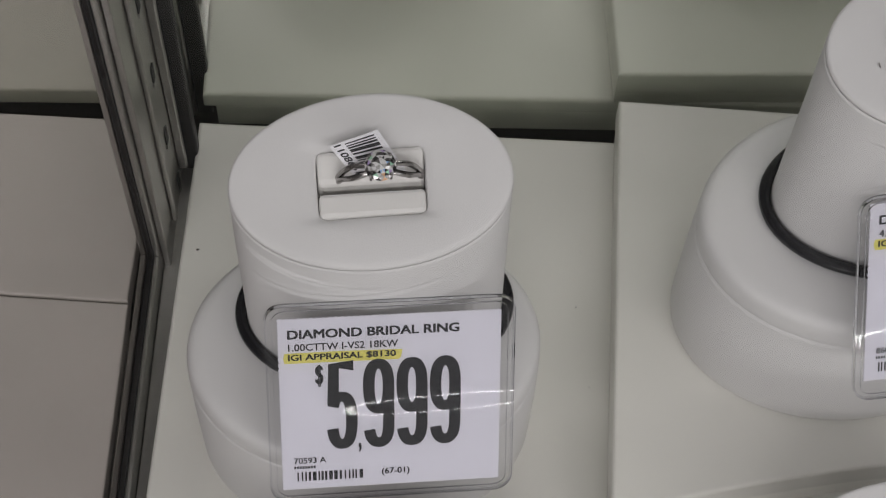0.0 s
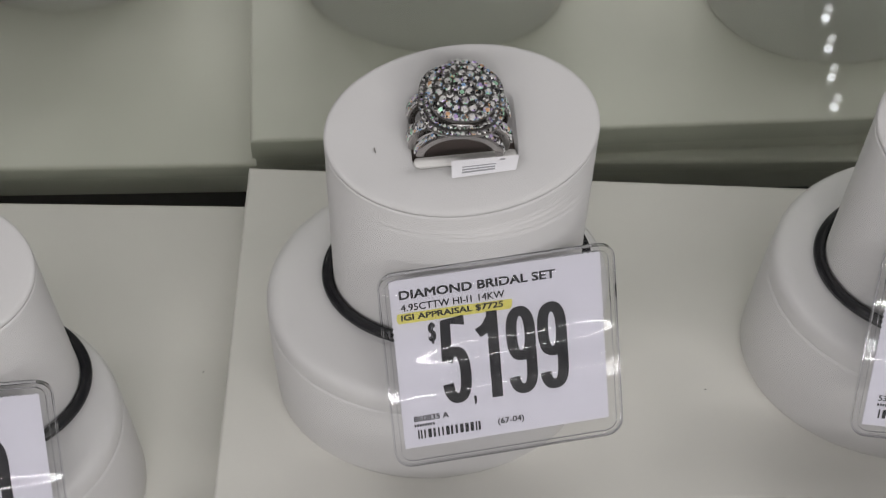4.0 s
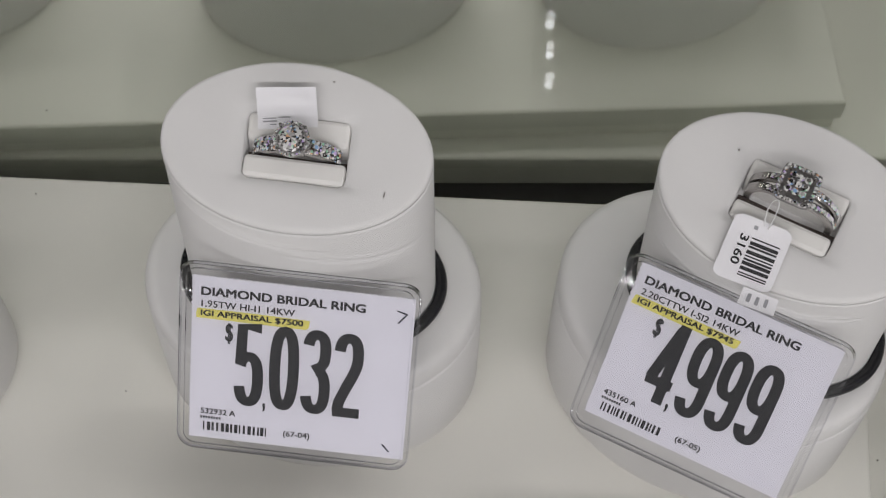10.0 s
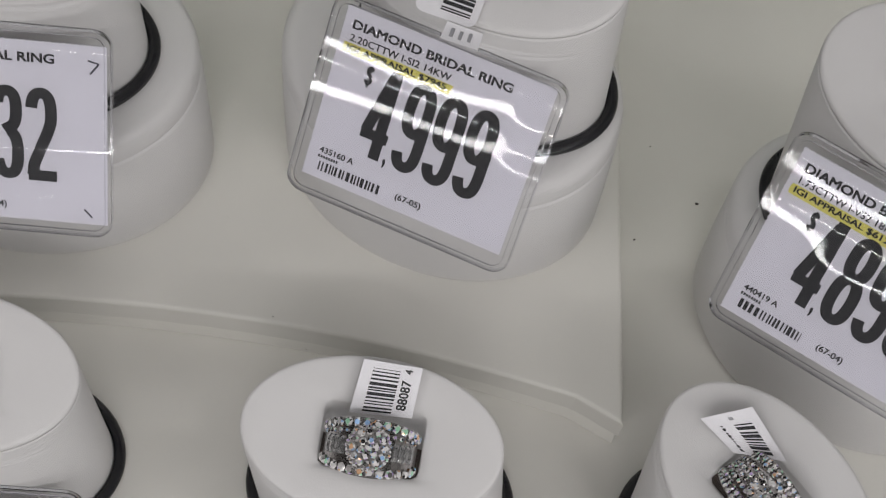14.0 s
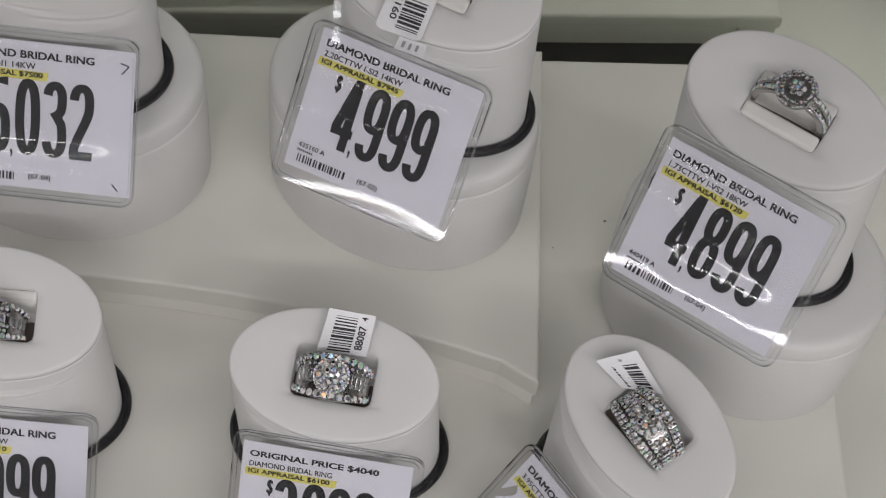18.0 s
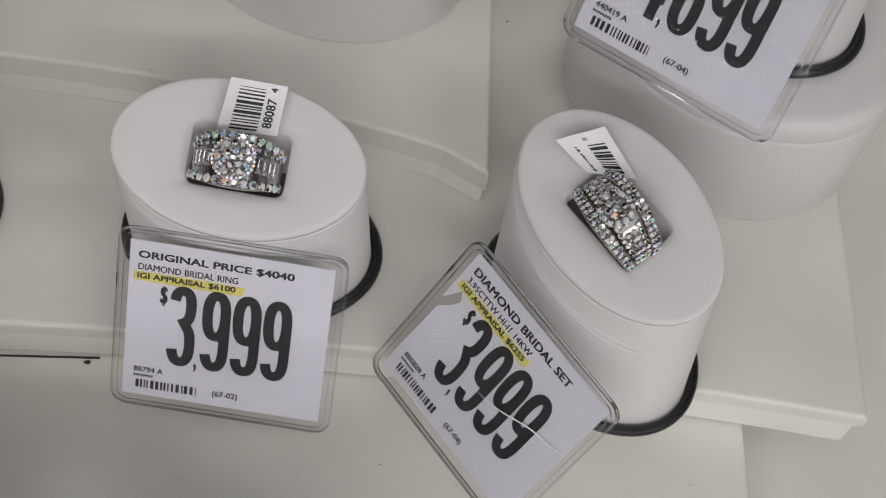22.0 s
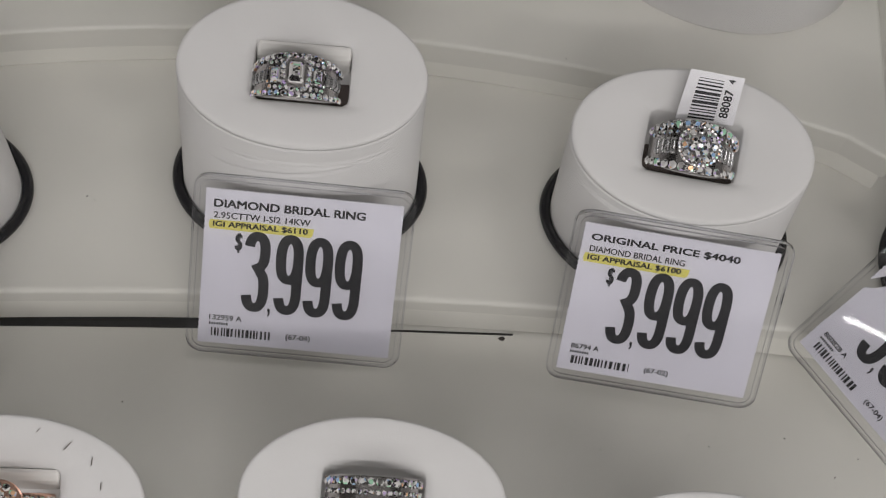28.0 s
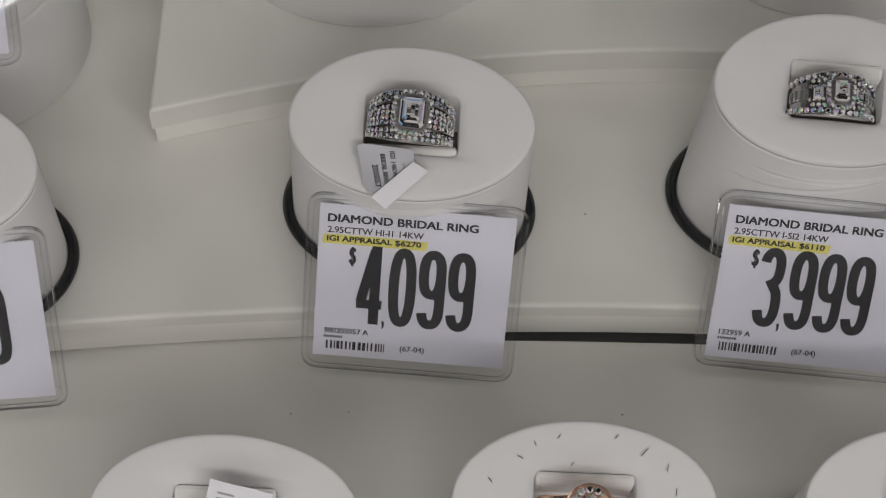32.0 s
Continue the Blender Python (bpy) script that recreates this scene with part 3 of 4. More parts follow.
def price_tag(at, title, detail, appraisal, price, item, code, seed, card=PLAIN_CARD, title_w=35.0, full=0.2, ripple=None, slid=(0.0, 0.0)):
    """Origin: the left end of the first line of print; x along the print, y up the card, z out of it."""
    root = new("price_tag")
    root.matrix_basis = at
    rnd = random.Random(seed)
    card = child("card", card, root, "white perforated paper card")
    for name, me, look_of in (("front_sheet", sleeve_sheet(True, seed, full, ripple), "clear glossy vinyl sheet"), ("back_sheet", BACK_SHEET, "clear vinyl sheet"), ("welded_rim", OUTER_WELD, "clear welded vinyl rim"), ("weld_line", INNER_WELD, "pressed weld line")):
        child(name, me, root, look_of, at=place(slid[0], slid[1], 0)).visible_shadow = False
    x1 = 23.2 + rnd.uniform(-0.3, 0.6)
    tip = [(-0.9 + rnd.uniform(-0.4, 0.3), -6.5), (x1 - 0.5, -6.65), (x1, -6.2), (x1 + 0.3, -4.4), (11.0, -4.15), (-0.7, -4.2), (-1.0, -5.4)]
    child("highlight", mesh_of("highlight", [(x, y, 0.015) for x, y in tip], [tuple(range(7))], YELLOW), card, "yellow highlighter stroke")
    child("title_text", text_mesh("title_text", title, 0, -1.05, title_w, 1.0, INK, 0.2, 0.05), card, "bold black print")
    child("detail_text", text_mesh("detail_text", detail, 0.1, -3.75, 1.17 * len(detail) + 0.2, -2.15, INK, 0.07, 0.05), card)
    child("appraisal_text", text_mesh("appraisal_text", appraisal, 0.0, -6.1, 22.0, -4.5, INK, 0.14, 0.05), card)
    child("dollar_sign", text_mesh("dollar_sign", "$", 5.4, -12.1, 7.1, -7.1, INK, 0.3, 0.03), card)
    for k, d in enumerate(price.replace(",", "")):
        child("price_digit", figure_mesh(d, 7.65 + k * 6.9 + (0.75 if k else 0.0), -26.85, 6.1, 20.4), card)
    child("price_comma", text_mesh("price_comma", ",", 14.0, -27.9, 14.65, -25.7, INK, 0.15, 0.03), card)
    child("item_text", text_mesh("item_text", item, 0.5, -29.9, 0.5 + 0.96 * len(item), -28.5, INK, 0.08, 0.05), card)
    child("date_line", bars_mesh([(0.5 + 0.58 * k, -31.15, 0.88 + 0.58 * k, -30.5) for k in range(8)], INK, 0.03), card, "tiny unreadable printed line")
    child("barcode", barcode_mesh(seed, 1.1, -34.1, 15.1, -31.95), card)
    child("code_text", text_mesh("code_text", code, 18.8, -33.9, 24.65, -32.0, INK, 0.08, 0.05), card)
    return tagged(root, "clear vinyl price tag with a white card, " + price.replace(",", "") + " dollars", "price tag", "price tags")


def tag_pose(x, y, z, yaw, tilt, roll, size):
    return place(x, y, z, 0, 0, yaw) @ place(0, 0, 0, tilt) @ place(0, 0, 0, 0, 0, roll) @ Matrix.Scale(size, 4)


RING, SET_ = "DIAMOND BRIDAL RING", "DIAMOND BRIDAL SET"
price_tag(tag_pose(-72.0, -104.2, 77.1, 11.5, 52.4, -3.7, 0.991), RING, "1.00CTTW I-VS2 18KW", "IGI APPRAISAL $8130", "5,999", "70593 A", "(67-01)", 1, full=0.1, ripple=(-4.3, -17.3, 17, 10, 30, 25, 0.0))
price_tag(tag_pose(44.6, -75.4, 89.9, 14.1, 50.4, -2.2, 0.991), SET_, "4.95CTTW HI-I1 14KW", "IGI APPRAISAL $7725", "5,199", "860835 A", "(67-04)", 2, title_w=33.7, full=0.1, ripple=(-3.6, -18.3, 14, 9, 24, 24, 0.15), slid=(0.2, -1.6))
price_tag(tag_pose(148.8, -67.7, 93.0, -3.8, 52.4, -0.3, 0.991), RING, "1.95TW HI-I1 14KW", "IGI APPRAISAL $7500", "5,032", "532932 A", "(67-04)", 3, WIDE_CARD, full=0.12, ripple=(3.4, -24.0, 22, 8, 22, 24, 0.0))
price_tag(tag_pose(241.6, -60.5, 93.7, -24.3, 53.8, 0.3, 0.991), RING, "2.20CTTW I-SI2 14KW", "IGI APPRAISAL $7945", "4,999", "435160 A", "(67-05)", 4, full=0.12, ripple=(2.2, -8, 16, 5, 44, 6, 0.0), slid=(-0.4, -1.6))
price_tag(tag_pose(328.7, -92.6, 98.2, -36.9, 55.3, 4.1, 0.991), RING, "1.73CTTW I-VS2 18KW", "IGI APPRAISAL $6120", "4,899", "440419 A", "(67-04)", 5, full=0.12, ripple=(1.7, -21, 20, 8, 24, 15, 0.2))
price_tag(tag_pose(226.1, -147.0, 28.7, -9.8, 53.0, 2.0, 0.991), "ORIGINAL PRICE $4040", "DIAMOND BRIDAL RING", "IGI APPRAISAL $6100", "3,999", "86794 A", "(67-02)", 6, title_w=34.8)
price_tag(tag_pose(299.8, -149.3, 31.1, -52.4, 53.0, -1.2, 0.991), SET_, "3.95CTTW HI-I1 14KW", "IGI APPRAISAL $6255", "3,999", "860828 A", "(67-04)", 7, TORN_CARD, 33.7, slid=(-0.2, -0.8))
price_tag(tag_pose(140.0, -140.5, 24.8, -3.5, 48.8, 0.1, 0.991), RING, "2.95CTTW I-SI2 14KW", "IGI APPRAISAL $6110", "3,999", "132959 A", "(67-04)", 8, slid=(-0.2, 0.3))
price_tag(tag_pose(45.2, -145.8, 26.2, -3.0, 51.1, 0.7, 0.991), RING, "2.95CTTW HI-I1 14KW", "IGI APPRAISAL $6270", "4,099", "980205057 A", "(67-04)", 9, slid=(-0.2, -0.7))
price_tag(tag_pose(-62.0, -165.0, 27.5, 6.0, 50.0, 1.5, 0.991), RING, "2.95CTTW HI-I1 14KW", "IGI APPRAISAL $6100", "4,299", "860829 A", "(67-04)", 10)


# ---- rings ----
def facet_stone(name, rim, table, crown, depth, n=8):
    """A cut stone: table, crown and pavilion facets, each an island of its own."""
    verts, faces = [], []

    def add(*pts):
        k = len(verts)
        verts.extend(pts)
        faces.append(tuple(range(k, k + len(pts))))
    ang = [2 * math.pi * (i + 0.5) / n for i in range(n)]
    T = [(table * math.cos(a), table * math.sin(a), crown) for a in ang]
    R = [(rim * math.cos(a + math.pi / n), rim * math.sin(a + math.pi / n), 0.25 * crown) for a in ang]
    tip = (0, 0, -depth)
    add(*T)
    for i in range(n):
        j = (i + 1) % n
        add(T[i], R[i], T[j])
        add(T[j], R[i], R[j])
        add(R[j], R[i], tip)
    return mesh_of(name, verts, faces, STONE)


def step_stone(name, hx, hy, h, mat=None):
    """A step-cut oblong stone."""
    verts, faces = [], []

    def add(*pts):
        k = len(verts)
        verts.extend(pts)
        faces.append(tuple(range(k, k + len(pts))))

    def octo(f, z):
        x, y, c = hx * f, hy * f, 0.3 * hx * f
        return [(x - c, -y, z), (x, -y + c, z), (x, y - c, z), (x - c, y, z), (-x + c, y, z), (-x, y - c, z), (-x, -y + c, z), (-x + c, -y, z)]
    rings_ = [octo(1.0, 0), octo(0.9, h * 0.4), octo(0.78, h * 0.65), octo(0.64, h * 0.85), octo(0.46, h)]
    for a, b in zip(rings_, rings_[1:]):
        for i in range(8):
            j = (i + 1) % 8
            add(a[i], a[j], b[j], b[i])
    top = rings_[-1]
    w, d = max(p[0] for p in top), max(p[1] for p in top)
    for k in range(7):
        y0, y1 = -d + 2 * d * k / 7, -d + 2 * d * (k + 1) / 7
        for x0, x1 in ((-w, -w * 0.3), (-w * 0.3, w * 0.45), (w * 0.45, w)):
            add((x0 * 0.95, y0, h), (x1 * 0.95, y0, h), (x1 * 0.95, y1, h * 0.93), (x0 * 0.95, y1, h * 0.93))
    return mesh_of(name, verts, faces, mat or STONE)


def brilliant(name, rim, crown, depth, n=12):
    """A round stone with three rows of crown facets."""
    verts, faces = [], []

    def add(*pts):
        k = len(verts)
        verts.extend(pts)
        faces.append(tuple(range(k, k + len(pts))))
    rows = []
    for k, (f, z) in enumerate(((0.38, 1.0), (0.6, 0.86), (0.82, 0.55), (1.0, 0.15))):
        rows.append([(rim * f * math.cos(2 * math.pi * (i + 0.5 * (k % 2)) / n), rim * f * math.sin(2 * math.pi * (i + 0.5 * (k % 2)) / n), crown * z) for i in range(n)])
    for i in range(0, n, 2):
        add((0, 0, crown * 1.02), rows[0][i], rows[0][i + 1], rows[0][(i + 2) % n])
    for k, (u, v) in enumerate(zip(rows, rows[1:])):
        for i in range(n):
            j, h = (i + 1) % n, (i - 1) % n
            if k % 2 == 0:
                add(u[i], v[i], u[j])
                add(u[i], v[h], v[i])
            else:
                add(u[i], v[j], u[j])
                add(u[i], v[i], v[j])
    for i in range(n):
        add(rows[-1][(i + 1) % n], rows[-1][i], (0, 0, -depth))
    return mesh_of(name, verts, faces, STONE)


STONES = {}


def round_stone(r):
    r = round(r, 2)
    if r not in STONES:
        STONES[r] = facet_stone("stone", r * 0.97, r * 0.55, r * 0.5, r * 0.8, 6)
    return STONES[r]


def band_part(R, half, width_of, thick, mat, y_mid=0.0, n=44):
    """An arc of a ring band round the y axis, open below."""
    loops = []
    for k in range(n + 1):
        a = radians(-half + 2 * half * k / n)
        w = width_of(a) / 2
        sec = []
        for y, d in ((-w, -thick), (-w, -0.25), (-w + 0.3, 0), (w - 0.3, 0), (w, -0.25), (w, -thick)):
            r = R + d
            sec.append((r * math.sin(a), (y_mid(a) if callable(y_mid) else y_mid) + y, r * math.cos(a)))
        loops.append(sec)
    return loops_mesh("band", loops, mat, True, True, smooth=False)


def on_band(cz, R, angle, y, lift=0.0, spin=0.0):
    return place(0, 0, cz, 0, angle, 0) @ place(0, y, R + lift, 0, 0, spin)


class Ring:
    def __init__(self, top, label, mat=GOLD_WHITE, R=9.9, cz=-1.6, spin=0.0, y=-0.8, x=0.0, lean=-8):
        self.root = new("diamond_ring")
        self.root.matrix_basis = top @ place(x, y, 0.6, 0, 0, spin) @ place(0, 0, 0, lean)
        self.mat, self.R, self.cz, self.seat = mat, R, cz, self.root
        tagged(self.root, label, "ring", "rings on the stands")

    def band(self, width_of, y=0.0, thick=1.5, half=100, R=None, name="band"):
        me = band_part(R or self.R, half, width_of, thick, self.mat, y)
        return child(name, me, self.root, at=place(0, 0, self.cz))

    def row(self, y, r, a0, a1, n, lift=0.1, R=None):
        for i in range(n):
            a = a0 + (a1 - a0) * i / max(n - 1, 1)
            child("stone", round_stone(r), self.root, at=on_band(self.cz, R or self.R, a, y, lift, random.uniform(0, 90)))

    def cup(self, rx, ry, z0, z1, square=2.0, name="setting"):
        """The metal seat under a group of stones."""
        loops = []
        for f, z in ((0.55, z0), (0.96, z0 + (z1 - z0) * 0.6), (1.0, z1 - 0.35), (1.0, z1), (0.94, z1 + 0.05)):
            ring = []
            for i in range(32):
                p = 2 * math.pi * i / 32
                c, s_ = math.cos(p), math.sin(p)
                k = (abs(c) ** square + abs(s_) ** square) ** (-1 / square)
                ring.append((rx * f * c * k, ry * f * s_ * k, z))
            loops.append(ring)
        self.seat = child(name, loops_mesh("setting", loops, SETTING if self.mat is GOLD_WHITE else self.mat, True, True, smooth=False), self.root)
        return self.seat

    def disc(self, radius, r, z, dome=0.12):
        """Stones packed in rings on a shallow dome."""
        k = 0
        while k * 2 * r <= radius - r * 0.6:
            d = k * 2 * r * 0.93
            n = 1 if k == 0 else int(2 * math.pi * d / (1.86 * r))
            for i in range(n):
                p = 2 * math.pi * i / n + k * 0.3
                tilt = 60 * dome * d / radius * 2
                m = place(d * math.cos(p), d * math.sin(p), z - dome * d * d / radius) @ place(0, 0, 0, 0, 0, math.degrees(p)) @ place(0, 0, 0, 0, tilt)
                child("stone", round_stone(r), self.seat, at=m @ place(0, 0, 0, 0, 0, random.uniform(0, 90)))
            k += 1

    def halo(self, rx, ry, r, z, square=2.0):
        pts = []
        for i in range(240):
            p = 2 * math.pi * i / 240
            c, s_ = math.cos(p), math.sin(p)
            k = (abs(c) ** square + abs(s_) ** square) ** (-1 / square)
            pts.append((rx * c * k, ry * s_ * k))
        last = None
        for x, y in pts:
            if last is None or math.hypot(x - last[0], y - last[1]) >= 1.85 * r:
                if last is not None and math.hypot(x - pts[0][0], y - pts[0][1]) < 1.3 * r and len(pts) > 2 and (x, y) != pts[0]:
                    continue
                child("stone", round_stone(r), self.seat, at=place(x, y, z, 0, 0, random.uniform(0, 90)))
                last = (x, y)

    def stone(self, me, z, name="centre_stone", x=0.0, y=0.0, turn=0.0):
        return child(name, me, self.seat, at=place(x, y, z, 0, 0, turn))

    def prongs(self, d, z, r=0.45, turn=45, n=4, long=3.4):
        for i in range(n):
            a = radians(turn + 360 * i / n)
            loops = [[(r * s_ * math.cos(q), r * s_ * math.sin(q), zz) for q in [2 * math.pi * j / 8 for j in range(8)]] for s_, zz in ((0.8, -long), (1, -1), (1, 0), (0.7, 0.35), (0.2, 0.5))]
            child("prong", loops_mesh("prong", loops, self.mat, True, True), self.seat, at=place(d * math.cos(a), d * math.sin(a), z))


random.seed(5)
# solitaire
r = Ring(TOP_A, "white gold solitaire ring with one round diamond", R=8.9, cz=-4.0, y=1.0, x=1.7, lean=-7)
def split(a):
    """How far the two strands of the split shank stand apart."""
    return 0.35 + 0.75 * math.sin(math.pi * min(1.0, max(0.0, (abs(a) - 0.15) / 1.05)))


r.band(lambda a: 1.0, lambda a: split(a), R=9.0, thick=1.0, half=82)
r.band(lambda a: 1.0, lambda a: -split(a), R=8.8, thick=1.0, half=82, name="split_shoulder")
r.cup(1.9, 1.9, 3.8, 5.9)
r.stone(brilliant("solitaire", 3.1, 1.3, 2.2, 14), 6.1)
r.prongs(2.75, 6.9, 0.38)

# large cluster set
r = Ring(TOP_B, "large white gold bridal set with a domed diamond cluster", R=10.2, cz=-1.2, x=-0.7, y=1.0, spin=-6, lean=-22)
r.band(lambda a: 2.6, lambda a: 2.6, name="shoulder")
r.band(lambda a: 2.6, lambda a: -3.4 - 1.6 * math.cos(a) ** 2, name="shoulder")
r.band(lambda a: 1.8, -6.6, R=8.7, name="lower_band", half=88)
for sx in (-1, 1):
    for k in range(10):
        a = radians(34 + 5.6 * k)
        for off in (-0.62, 0.62):
            child("stone", round_stone(0.6), r.root, at=on_band(r.cz, r.R, sx * math.degrees(a), 2.6 + off, 0.1, 17 * k))
            child("stone", round_stone(0.66), r.root, at=on_band(r.cz, r.R, sx * math.degrees(a), -3.4 - 1.6 * math.cos(a) ** 2 + off, 0.1, 23 * k))
    r.row(-6.6, 0.72, sx * 20, sx * 84, 11, R=8.7)
r.cup(8.5, 8.2, 6.0, 8.2, 2.9, "halo_setting")
r.halo(7.95, 7.65, 0.56, 8.4, 2.9)
r.halo(6.9, 6.6, 0.5, 8.8, 2.7)
r.cup(6.9, 6.7, 8.4, 11.2, 2.4)
r.halo(6.5, 6.3, 0.42, 11.3, 2.4)
r.disc(7.7, 0.86, 13.5, 0.25)
for sx in (-1, 1):
    r.row(-4.4, 0.95, sx * 30, sx * 66, 5, lift=0.5)

# three-part ring
r = Ring(TOP_C, "white gold diamond ring with a raised round centre", R=8.9, cz=-5.9, y=-0.3, lean=-8)
r.band(lambda a: 3.3 - 1.2 * max(0.0, abs(a) - 0.9), 0.0)
for sx in (-1, 1):
    for y in (-1.05, 1.05):
        r.row(y, 0.58, sx * 24, sx * 76, 9, 0.2)
    r.row(0.0, 0.85, sx * 28, sx * 66, 5, 0.4)
r.cup(3.6, 3.6, 3.0, 7.0)
r.halo(3.35, 3.35, 0.42, 7.1)
r.stone(brilliant("brilliant", 2.75, 1.0, 1.8, 20), 7.2)
r.prongs(3.5, 7.9, 0.38)

# square halo pair
r = Ring(TOP_D, "white gold double band ring with a square diamond halo", R=9.7, cz=-2.2, y=0.6, lean=-14)
r.band(lambda a: 1.7, 1.3)
r.band(lambda a: 1.7, lambda a: -1.0 - 1.0 * math.cos(a) ** 6, name="second_band")
for i in range(13):
    for sx, a in ((1, 8 + 6 * i), (-1, 8 + 6 * i)):
        if sx < 0 and i > 4:
            continue
        child("stone", round_stone(0.68), r.root, at=on_band(r.cz, r.R, sx * a, 1.3, 0.1, 31 * i))
        child("stone", round_stone(0.68), r.root, at=on_band(r.cz, r.R, sx * a, -1.0 - 1.0 * math.cos(radians(a)) ** 6, 0.1, 47 * i))
r.cup(4.0, 4.0, 6.2, 9.5, 8.0)
r.halo(3.5, 3.5, 0.5, 9.6, 9.0)
for px in (-1.55, 0.0, 1.55):
    for py in (-1.55, 0.0, 1.55):
        r.stone(round_stone(0.86), 10.0 + (0.25 if px == py == 0 else 0), "princess_stone", px, py, 17 * px + 31 * py)
r.prongs(3.6, 10.3, 0.35)

# round halo
r = Ring(TOP_E, "white gold ring with a round diamond halo", R=10.2, cz=-1.6, y=0.4, lean=-12)
r.band(lambda a: 1.9, 1.2)
r.band(lambda a: 1.9, -1.3, name="second_band")
for y in (1.2, -1.3):
    r.row(y, 0.78, 26, 86, 12)
    r.row(y, 0.78, -26, -86, 12)
r.cup(5.3, 5.3, 6.2, 9.4)
r.halo(4.9, 4.9, 0.55, 9.5)
r.halo(3.8, 3.8, 0.55, 9.9)
r.disc(3.2, 0.85, 10.4, 0.1)

# wide band with side baguettes
BAGUETTE = step_stone("baguette", 0.72, 1.9, 0.55, CALM_STONE)
SHORT_BAGUETTE = step_stone("baguette", 0.7, 1.35, 0.5, CALM_STONE)


def taper(deg):
    """How much narrower a wide ring is at an angle from its head."""
    return 0.58 + 0.42 * math.cos(radians(deg))


def curved_row(g, y, r_, a0, a1, n, lift=0.15):
    for i in range(n):
        a = a0 + (a1 - a0) * i / (n - 1)
        child("stone", round_stone(r_), g.root, at=on_band(g.cz, g.R, a, y * taper(a), lift, random.uniform(0, 90)))


def wide_ring(top, label, seed, spin=0.0, half_w=6.1):
    random.seed(seed)
    g = Ring(top, label, R=9.7, cz=-2.4, spin=spin, y=-2.0, lean=-6)
    g.band(lambda a: 2 * half_w * taper(math.degrees(a)), 0.0, thick=1.8)
    for y in (-half_w + 1.1, half_w - 1.1):
        curved_row(g, y, 1.1, -78, 78, 14)
    for sx in (-1, 1):
        for k in range(4):
            child("baguette", BAGUETTE, g.root, at=on_band(g.cz, g.R, sx * (33 + 8.8 * k), -0.2, 0.15))
    curved_row(g, half_w - 3.0, 0.55, -70, 70, 15, 0.1)
    g.cup(4.7, 4.6, 4.8, 8.2)
    g.disc(4.9, 0.9, 9.2, 0.2)
    g.halo(4.5, 4.4, 0.45, 8.3)
    return g


wide_ring(TOP_F, "wide white gold ring with a round cluster and baguettes", 21)

# set of three bands
random.seed(31)
r = Ring(TOP_G, "white gold bridal set of three diamond bands", R=10.5, cz=-2.8, x=0.8, y=-1.4, spin=-6)
for y in (-4.9, 4.9):
    r.band(lambda a: 2.6, lambda a, y=y: y * taper(math.degrees(a)), name="outer_band")
    curved_row(r, y - 0.62, 0.7, -82, 82, 21)
    curved_row(r, y + 0.62, 0.7, -82, 82, 21)
r.band(lambda a: 5.7 * taper(math.degrees(a)), 0.0, R=10.3)
for y in (-2.4, 2.4):
    curved_row(r, y, 0.66, -78, 78, 20, -0.1)
for y in (-0.9, 0.6):
    curved_row(r, y, 0.7, -78, -34, 6, -0.1)
    curved_row(r, y, 0.7, 34, 78, 6, -0.1)
r.cup(4.2, 3.6, 5.4, 8.0)
r.disc(4.5, 0.9, 8.6, 0.18)
r.halo(4.1, 3.5, 0.5, 8.0)


# three linked bands with a step-cut centre
random.seed(42)
r = Ring(TOP_I, "wide white gold ring with a step-cut centre stone", R=9.6, cz=-2.2, y=-0.6, x=-0.3, lean=-10, spin=-4)
for y in (-4.6, 4.6):
    r.band(lambda a: 2.9 * taper(math.degrees(a)), lambda a, y=y: y * taper(math.degrees(a)), thick=1.7, name="outer_band")
    curved_row(r, y - 0.68, 0.66, -82, 82, 21, 0.1)
    curved_row(r, y + 0.68, 0.66, -82, 82, 21, 0.1)
r.band(lambda a: 5.3 * taper(math.degrees(a)), 0.0, thick=1.5)
for y in (-1.9, -0.63, 0.63, 1.9):
    for sx in (-1, 1):
        curved_row(r, y, 0.62, sx * 26, sx * 80, 8, 0.1)
r.cup(4.5, 5.2, 6.0, 9.0, 3.6, "halo_setting")
r.halo(4.05, 4.75, 0.62, 9.1, 3.8)
r.cup(3.0, 3.7, 8.4, 9.6, 4.2)
r.stone(step_stone("step_cut", 2.8, 3.5, 1.2), 9.65)

# three step-cut stones between channels of baguettes
random.seed(41)
r = Ring(TOP_H, "white gold ring with three step-cut stones and baguettes", R=9.5, cz=-3.0, y=-3.2, x=-1.0, lean=-10)
r.band(lambda a: 10.4 * taper(math.degrees(a)), 0.0, thick=1.7)
for y in (-4.3, 4.3):
    curved_row(r, y, 0.8, -80, 80, 18, 0.3)
for y in (-3.0, 3.0):
    curved_row(r, y, 0.6, -34, 34, 10, 0.5)
for sx in (-1, 1):
    child("side_stone", step_stone("side_stone", 1.15, 1.55, 0.7), r.root, at=on_band(r.cz, r.R, sx * 27, 0, 0.5))
    r.row(-1.5, 0.5, sx * 20, sx * 38, 4, 0.4)
    r.row(1.5, 0.5, sx * 20, sx * 38, 4, 0.4)
    for k in range(4):
        child("baguette", SHORT_BAGUETTE, r.root, at=on_band(r.cz, r.R, sx * (45 + 9.0 * k), 0, 0.12))
r.cup(3.3, 4.2, 5.6, 8.2, 3.2, "halo_setting")
r.halo(2.85, 3.75, 0.64, 8.3, 3.2)
